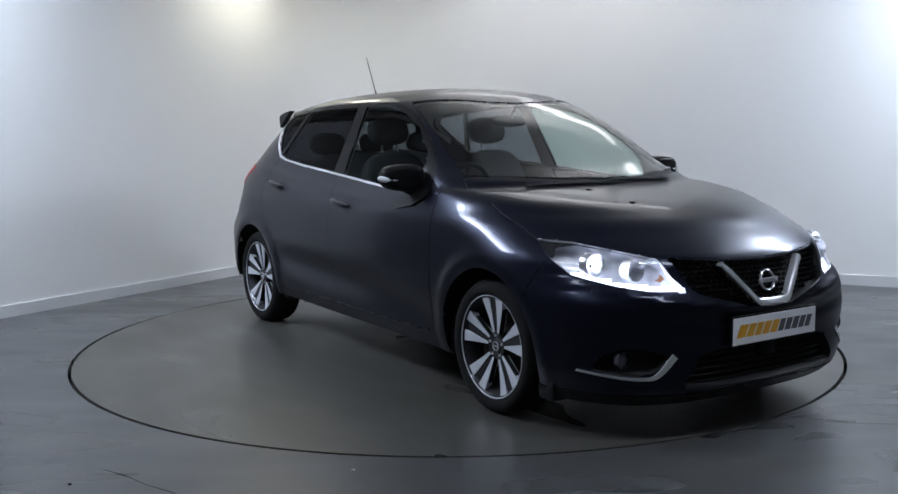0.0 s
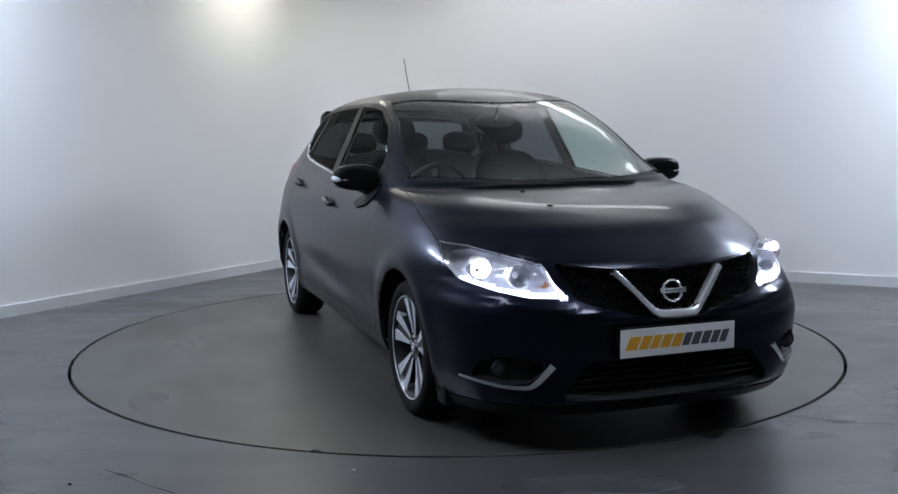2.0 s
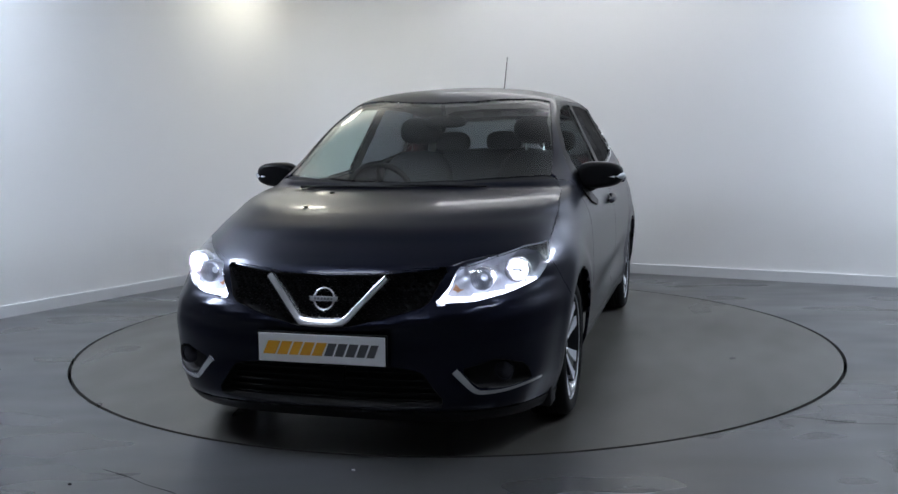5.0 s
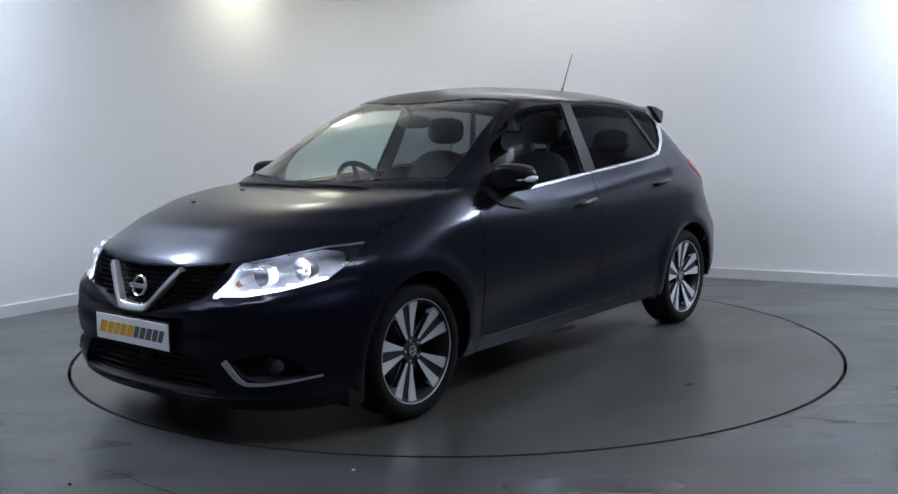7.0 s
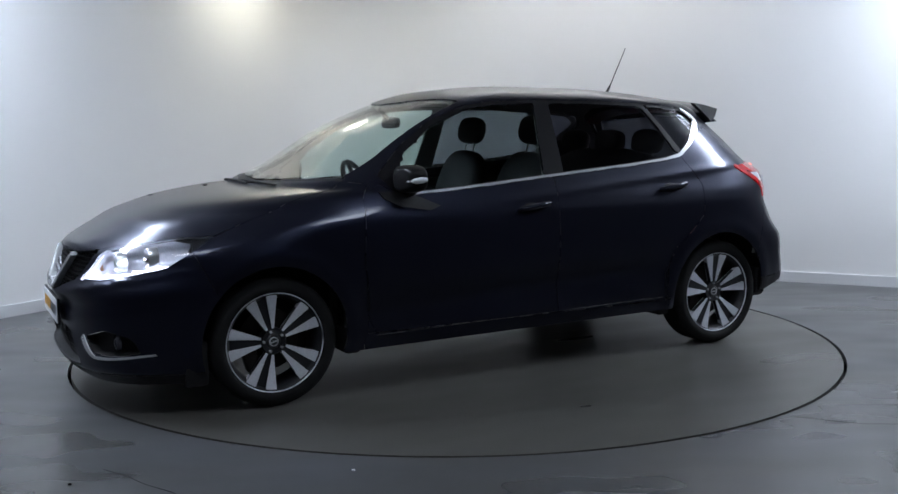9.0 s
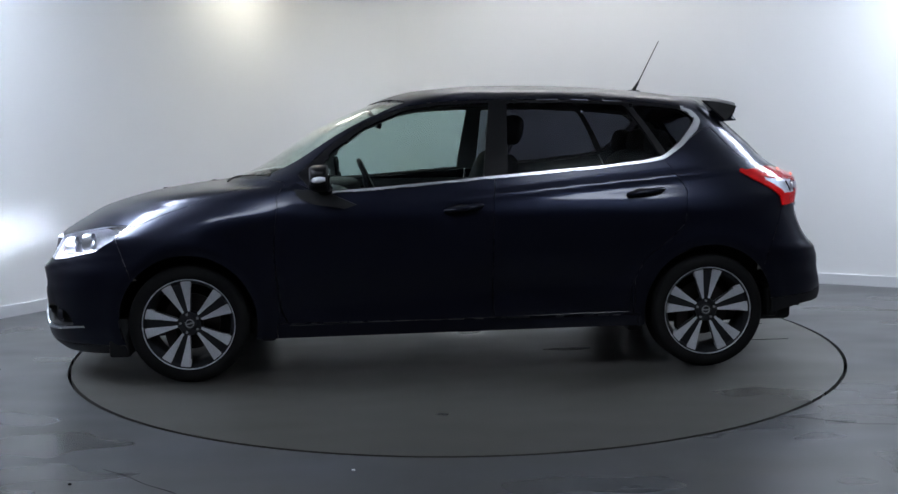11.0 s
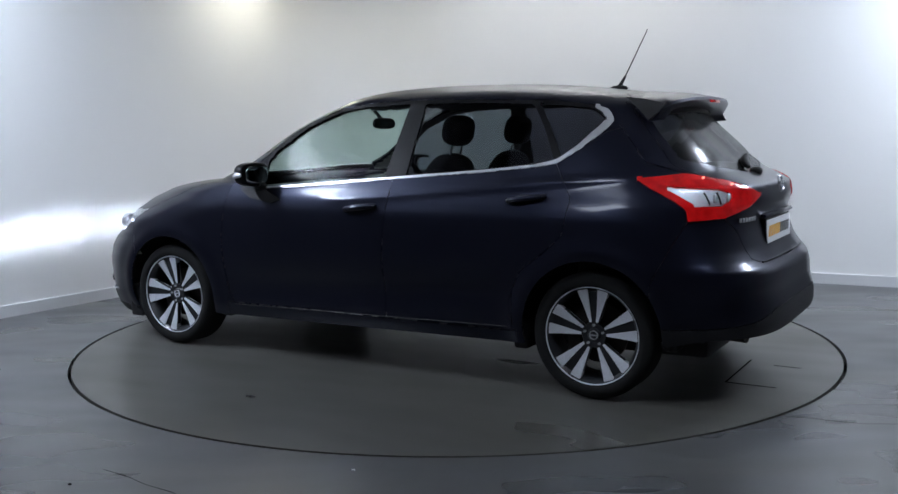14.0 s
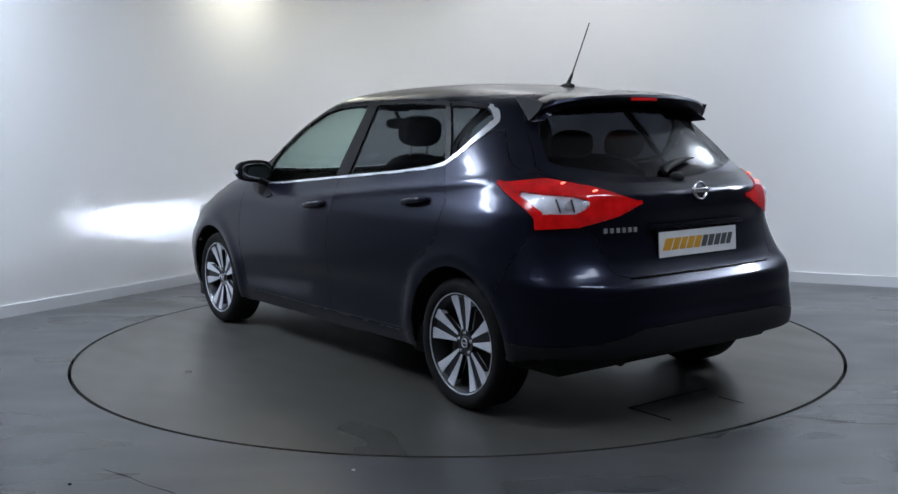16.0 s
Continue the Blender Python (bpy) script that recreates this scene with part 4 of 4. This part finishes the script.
def emblem(place, tilt, parent, r=0.047):
    m = Matrix.Translation(place) @ tilt
    bm = add_lathe(bmesh.new(), [(r - 0.010, 0.0), (r - 0.009, 0.008), (r - 0.005, 0.011), (r - 0.001, 0.008), (r, 0.0)], m, 40)
    add_box(bm, (0, 0, 0.010), (2 * r + 0.022, 0.021, 0.010), m, bevel=0.003)
    e = part("emblem", bm, CHROME, parent, "chrome ring and bar emblem", angle=30)
    bm = bmesh.new()
    for k in range(6):
        add_box(bm, ((k - 2.5) * 0.0135, 0, 0.0155), (0.008, 0.009, 0.0015), m)
    part("emblem_letters", bm, GREY_INK, e, smooth=False)


emblem((2.193, 0, 0.632), Matrix(((0, 0, 1, 0), (1, 0, 0, 0), (0, 1, 0, 0), (0, 0, 0, 1))) @ pose(0, 0, 0, -12), grille)
emblem((-2.019, 0, 0.997), Matrix(((0, 0, -1, 0), (-1, 0, 0, 0), (0, 1, 0, 0), (0, 0, 0, 1))) @ pose(0, 0, 0, -12), tailgate, 0.043)

# lower air intake, fog lamps
intake = inset("air_intake", ["air_intake"], 0, BLACK, car, 0.06, "black lower air intake", depth=-0.058)
for k in range(5):
    z = 0.238 + k * 0.028
    half = 0.44 - max(0, z - 0.25) * 0.55
    ys = np.linspace(-half, half, 15)
    pts = [Vector((nose_point(abs(y), z).x - 0.045, y, z)) for y in ys]
    part("slat", add_tube(bmesh.new(), pts, 0.005, 8), BLACK, intake)
ys = np.linspace(-0.46, 0.46, 17)
part("intake_lip", add_tube(bmesh.new(), [Vector((nose_point(abs(y), 0.214).x + 0.002, y, 0.214 + 0.06 * y * y)) for y in ys], 0.005, 8), SATIN_BLACK, intake)
bm = add_box(bmesh.new(), (2.175, 0.02, 0.335), (0.03, 0.10, 0.055), bevel=0.006)
part("radar_cover", bm, GLOSS_BLACK, intake)
for s in (1, -1):
    pocket = inset("fog_pocket", ["fog_pocket"], s, BLACK, car, 0.04, "black fog lamp pocket", depth=-0.038)
    p = nose_point(0.678, 0.350)
    m = Matrix.Translation((p.x - 0.045, s * 0.678, 0.350)) @ pose(0, 0, 0, 0, 90, 0)
    bm = add_lathe(bmesh.new(), [(0.0001, 0.030), (0.020, 0.027), (0.031, 0.018), (0.033, 0.022), (0.037, 0.022), (0.037, 0.0)], m, 32)
    fog = part("fog_lamp", bm, FOG, pocket, "round clear fog lamp")
    bm = bmesh.new()
    path = rounded([(0.512, 0.366), (0.545, 0.330), (0.585, 0.288), (0.62, 0.278), (0.70, 0.281), (0.800, 0.300)], 4)
    rows = []
    for i, (y, z) in enumerate(path):
        a, b = path[max(i - 1, 0)], path[min(i + 1, len(path) - 1)]
        t = Vector((b[0] - a[0], b[1] - a[1])).normalized()
        n = Vector((-t.y, t.x))
        w = 0.0125 * (1 - 0.65 * i / len(path))
        row = []
        for k, lift in ((-1, -0.012), (-1, 0.006), (1, 0.006), (1, -0.012)):
            q = nose_point(y + n.x * k * w, z + n.y * k * w)
            row.append(bm.verts.new((q.x + lift, s * q.y, q.z)))
        rows.append(row)
    for a, b in zip(rows, rows[1:]):
        for i in range(3):
            bm.faces.new((a[i], a[i + 1], b[i + 1], b[i]))
    bm.faces.new(rows[0])
    bm.faces.new(rows[-1])
    part("fog_trim", bm, CHROME, pocket, "chrome L-shaped trim", angle=30)


# number plates: printed words stand as slanted bars
def number_plate(x, z, facing, parent, lean):
    m = Matrix.Translation((x, 0, z)) @ (Matrix(((0, 0, 1, 0), (1, 0, 0, 0), (0, 1, 0, 0), (0, 0, 0, 1))) if facing > 0 else Matrix(((0, 0, -1, 0), (-1, 0, 0, 0), (0, 1, 0, 0), (0, 0, 0, 1)))) @ pose(0, 0, 0, lean)
    bm = add_box(bmesh.new(), (0, 0, 0), (0.536, 0.127, 0.012), m, bevel=0.003)
    holder = part("plate_holder", bm, GLOSS_BLACK, parent, "black plate holder", smooth=False)
    bm = add_box(bmesh.new(), (0, 0, 0.007), (0.522, 0.112, 0.006), m, bevel=0.002)
    pl = part("number_plate", bm, PLATE, holder, "white plate with amber and grey lettering shapes", smooth=False)
    x0 = -0.234
    widths = [0.059, 0.050, 0.045, 0.050, 0.049] + [0.042, 0.044, 0.045, 0.042, 0.039]
    for k, w in enumerate(widths):
        bm = bmesh.new()
        h, sl = (0.026, 0.012) if k < 5 else (0.025, 0.010)
        a, b = x0 + 0.004, x0 + w - 0.004
        add_prism(bm, [(a - sl, -h), (b - sl, -h), (b + sl, h), (a + sl, h)], 0.0101, 0.0108, m)
        part("letter_bar", bm, ORANGE if k < 5 else GREY_INK, holder, smooth=False)
        x0 += w
    return holder


number_plate(2.238, 0.444, 1, car, 0)
number_plate(-2.012, 0.770, -1, tailgate, -3)
bm = bmesh.new()
for k in range(6):
    y = 0.535 - k * 0.029
    p = tail_point(y - 0.012, 0.846)
    add_box(bm, (p.x - 0.003, y - 0.011, 0.846), (0.008, 0.020, 0.022), bevel=0.002)
part("model_lettering", bm, CHROME, tailgate, "chrome lettering bars", smooth=False)
bm = add_tube(bmesh.new(), [Vector((tail_point(abs(y), 0.650).x - 0.004, y, 0.650)) for y in np.linspace(-0.46, 0.46, 13)], 0.004, 8)
part("tailgate_edge", bm, GLOSS_BLACK, tailgate)
bm = add_box(bmesh.new(), (-2.010, 0, 0.850), (0.03, 0.62, 0.022), bevel=0.008)
part("plate_light_bar", bm, PAINT, tailgate)

# roof spoiler with its brake lamp
bm = bmesh.new()
rows = []
for y in np.linspace(-0.56, 0.56, 41):
    f = abs(y) / 0.56
    tip_x, tip_z = -1.682 + 0.10 * f**3, 1.432 - 0.03 * f**2 - 0.030 * f**8
    roof_z = 1.458 - 0.045 * f**2 - 0.05 * f**6
    lower = tip_z - 0.034 - 0.012 * f**6
    rows.append([bm.verts.new(c) for c in ((-1.36, y * 0.90, roof_z + 0.012 - 0.012 * f), (-1.46, y * 0.95, roof_z + 0.006), (-1.58, y, (roof_z + tip_z) / 2 + 0.008), (tip_x, y, tip_z),
                                           (tip_x - 0.004, y, tip_z - 0.012), (tip_x + 0.015, y, lower), (-1.60, y * 0.99, lower - 0.012), (-1.50, y * 0.97, lower - 0.02), (-1.38, y * 0.90, roof_z - 0.04))])
for a, b in zip(rows, rows[1:]):
    for i in range(9):
        bm.faces.new((a[i], a[(i + 1) % 9], b[(i + 1) % 9], b[i]))
bm.faces.new(rows[0])
bm.faces.new(rows[-1])
spoiler = part("spoiler", bm, PAINT, tailgate, angle=50)
for s in (1, -1):
    bm = bmesh.new()
    fin = [(-1.41, 1.425, 0.545), (-1.50, 1.415, 0.548), (-1.60, 1.392, 0.545), (-1.575, 1.350, 0.556), (-1.530, 1.314, 0.570), (-1.47, 1.372, 0.560)]
    vs = [[bm.verts.new((x, s * (y + d), z)) for x, z, y in fin] for d in (0.010, -0.022)]
    bm.faces.new(vs[0])
    bm.faces.new(vs[1][::-1])
    for i in range(6):
        bm.faces.new((vs[0][i], vs[0][(i + 1) % 6], vs[1][(i + 1) % 6], vs[1][i]))
    part("spoiler_fin", bm, BLACK, spoiler, "matt black end fin", smooth=False)
bm = add_box(bmesh.new(), (-1.685, 0, 1.410), (0.008, 0.17, 0.014), bevel=0.003)
part("brake_lamp", bm, RED, spoiler, "red high brake lamp")

# rear wiper, antenna, front wipers
bm = add_tube(bmesh.new(), [Vector((tail_point(abs(y), z).x - 0.022, y, z)) for y, z in ((0.07, 1.075), (0.05, 1.092), (-0.02, 1.110), (-0.12, 1.128), (-0.20, 1.134))], [0.012, 0.022, 0.024, 0.016, 0.005], 12, 0.75)
add_blob(bm, (tail_point(0.02, 1.055).x - 0.012, 0.02, 1.055), (0.03, 0.035, 0.022), 2.4)
part("rear_wiper", bm, BLACK, tailgate, "black rear wiper")
bm = add_blob(bmesh.new(), (-1.165, 0, 1.492), (0.050, 0.020, 0.016), 2.2)
add_tube(bm, [(-1.165, 0, 1.495), (-1.182, 0, 1.525), (-1.20, 0, 1.555)], [0.013, 0.009, 0.006], 10)
add_tube(bm, [(-1.20, 0, 1.555), (-1.32, 0, 1.795)], [0.0035, 0.0025], 8)
part("antenna", bm, BLACK, car, "black roof antenna")
for y0, y1, z0, z1 in ((-0.30, 0.42, 1.000, 1.010), (-0.52, 0.02, 0.998, 1.004)):
    pts = []
    for f in np.linspace(0, 1, 9):
        y, z = y0 + f * (y1 - y0), z1 + 0.006 * math.sin(f * 3.1)
        pts.append(Vector((nose_point(abs(y), z).x + 0.004, y, z + 0.004)))
    part("wiper", add_tube(bmesh.new(), pts, [0.007] * 8 + [0.004], 8), BLACK, car, "black wiper")
for y, z in ((-0.285, 0.988), (-0.290, 0.945)):
    p = nose_point(abs(y), z)
    bm = add_blob(bmesh.new(), (p.x, y, z + 0.003), (0.014, 0.012, 0.004), 2.2, us=12, vs=8)
    part("washer_jet", bm, BLACK, car)

# door mirrors
for s in (1, -1):
    bm = bmesh.new()
    add_blob(bm, (0, 0, 0), (0.112, 0.116, 0.068), 3.2, us=32, vs=20)
    for v in bm.verts:
        v.co.z *= 1 - 0.22 * max(0, v.co.y / 0.118) * (1 if v.co.z < 0 else 0.5)
        v.co.x = min(v.co.x, 0.098) if v.co.x > -0.045 else -0.045 + (v.co.x + 0.045) * 0.25
        v.co.x -= 0.22 * max(0, v.co.y) ** 1.0 * (v.co.x > -0.03)
    bm.transform(Matrix.Translation((0.717, s * 0.925, 1.040)) @ Matrix.Diagonal((0.62, s, 1, 1)))
    mirror = part("door_mirror", bm, GLOSS_BLACK, car, "dark gloss door mirror with white indicator")
    mirror.location = (-0.042, -s * 0.034, 0.004)
    bm = add_blob(bmesh.new(), (0, 0, 0), (0.004, 0.092, 0.050), 3.2, Matrix.Translation((0.674, s * 0.925, 1.038)))
    part("mirror_glass", bm, MIRROR, mirror, "mirror glass")
    pts = [(0.767, s * 0.95, 1.030), (0.757, s * 0.995, 1.032), (0.742, s * 1.026, 1.035), (0.719, s * 1.038, 1.038), (0.690, s * 1.038, 1.040)]
    part("indicator", add_tube(bmesh.new(), pts, [0.006, 0.013, 0.016, 0.016, 0.010], 10), WHITE_LENS, mirror, "white indicator lens")
    bm = add_tube(bmesh.new(), [(0.70, s * 0.90, 0.990), (0.70, s * 0.85, 0.965), (0.70, s * 0.80, 0.935)], [0.040, 0.036, 0.045], 14, 0.6)
    part("mirror_arm", bm, BLACK, mirror)
    bm = bmesh.new()
    tri = [(0.82, 0.985), (0.66, 0.975), (0.50, 0.905), (0.56, 0.885), (0.72, 0.91), (0.80, 0.95)]
    vs = [[bm.verts.new(surface_point(x, z, s) + Vector((0.042, s * (d + 0.034), -0.004))) for x, z in tri] for d in (0.010, -0.01)]
    bm.faces.new(vs[0])
    for i in range(6):
        bm.faces.new((vs[0][i], vs[0][(i + 1) % 6], vs[1][(i + 1) % 6], vs[1][i]))
    part("mirror_foot", bm, BLACK, mirror, smooth=False)


# cabin
def seat(x, y, wide, name="seat"):
    st = part(name, add_blob(bmesh.new(), (x + 0.05, y, 0.50), (0.27, wide, 0.11), 3.4), FABRIC, car, "charcoal fabric seat")
    m = Matrix.Translation((x - 0.25, y, 0.82)) @ pose(0, 0, 0, 0, -17, 0)
    part("backrest", add_blob(bmesh.new(), (0, 0, 0), (0.085, wide, 0.34), 3.2, m, 24, 18), FABRIC, st)
    return st


def headrest(x, y, z, st, w=0.135, h=0.085):
    m = Matrix.Translation((x, y, z)) @ pose(0, 0, 0, 0, -10, 0)
    part("headrest", add_blob(bmesh.new(), (0, 0, 0), (0.055, w, h), 2.8, m), FABRIC, st)
    for d in (0.055, -0.055):
        bm = add_tube(bmesh.new(), [(x - 0.0, y + d, z - 0.05), (x + 0.035, y + d, z - 0.17)], 0.006, 8)
        part("headrest_post", bm, CHROME, st)


for y in (0.37, -0.37):
    st = seat(0.0, y, 0.235)
    headrest(-0.375, y, 1.275, st)
bench = seat(-0.85, 0, 0.62, "rear_bench")
for y in (0.38, 0.0, -0.38):
    headrest(-1.20, y, 1.195, bench, 0.13, 0.075)
bm = add_blob(bmesh.new(), (0.82, 0, 0.83), (0.30, 0.72, 0.135), 3.2, us=32, vs=18)
add_blob(bm, (0.62, -0.37, 0.94), (0.13, 0.20, 0.055), 2.6)
dash = part("dashboard", bm, TRIM_IN, car, "dark soft plastic dashboard")
m = Matrix.Translation((0.42, -0.37, 0.93)) @ pose(0, 0, 0, 0, -66, 0)
bm = bmesh.new()
ring = [m @ Vector((0.180 * math.cos(a), 0.180 * math.sin(a), 0)) for a in np.linspace(0, 2 * math.pi, 41)]
add_tube(bm, ring, 0.016, 10)
add_blob(bm, (0, 0, -0.01), (0.075, 0.085, 0.03), 2.6, m)
for a in (0, 180, 270):
    d = Vector((math.cos(radians(a + 90)), math.sin(radians(a + 90)), 0))
    add_tube(bm, [m @ (d * 0.05), m @ (d * 0.175)], 0.014, 8)
add_tube(bm, [m @ Vector((0, 0, -0.02)), m @ Vector((0, 0, -0.22))], 0.035, 12)
part("steering_wheel", bm, GLOSS_BLACK, car, "black steering wheel")
bm = add_blob(bmesh.new(), (0.37, 0, 1.325), (0.020, 0.115, 0.034), 3.0)
add_tube(bm, [(0.38, 0, 1.34), (0.44, 0, 1.405)], 0.012, 8)
part("rear_view_mirror", bm, BLACK, car, "black inside mirror")
for s in (1, -1):
    panel("pillar_trim", ["side_trim"], LINING, car, s, "pale grey inner pillar trim", lift=-0.022, gap=0, depth=0.001)
panel("headlining", ["roof"], LINING, car, 0, "pale headlining", lift=-0.03, gap=0.03, depth=0.001)
for s in (1, -1):
    bm = add_box(bmesh.new(), (0, 0, 0), (0.62, 0.02, 0.46), pose(-1.52, s * 0.60, 0.72, 0, 0, s * 20), bevel=0.004)
    part("boot_lining", bm, TRIM_IN, car)
for s in (1, -1):
    bm = add_box(bmesh.new(), (0, 0, 0), (0.50, 0.02, 0.16), pose(-1.49, s * 0.625, 1.0, 0, 0, s * 20), bevel=0.004)
    part("shelf_support", bm, TRIM_IN, car)
bm = add_box(bmesh.new(), (-1.45, 0, 0.98), (0.50, 1.10, 0.02), bevel=0.006)
part("parcel_shelf", bm, TRIM_IN, car)


# ---- what moves: the turntable carries the car round, clockwise from above ----
def motions():
    start = [(0.0, -56.7), (0.5, -57.55), (1.0, -60.05), (1.5, -63.95), (2.0, -69.75)]
    rows = start + [(2.0 + k * 0.5, -69.75 - 163.6 * k / 28) for k in range(1, 29)]
    walk(car, [(t, pose(0, 0, 0, 0, 0, a) @ pose(0.0857, 0.0775, 0)) for t, a in rows])
    walk(turntable, [(t, pose(0, 0, 0, 0, 0, a)) for t, a in rows])


motions()
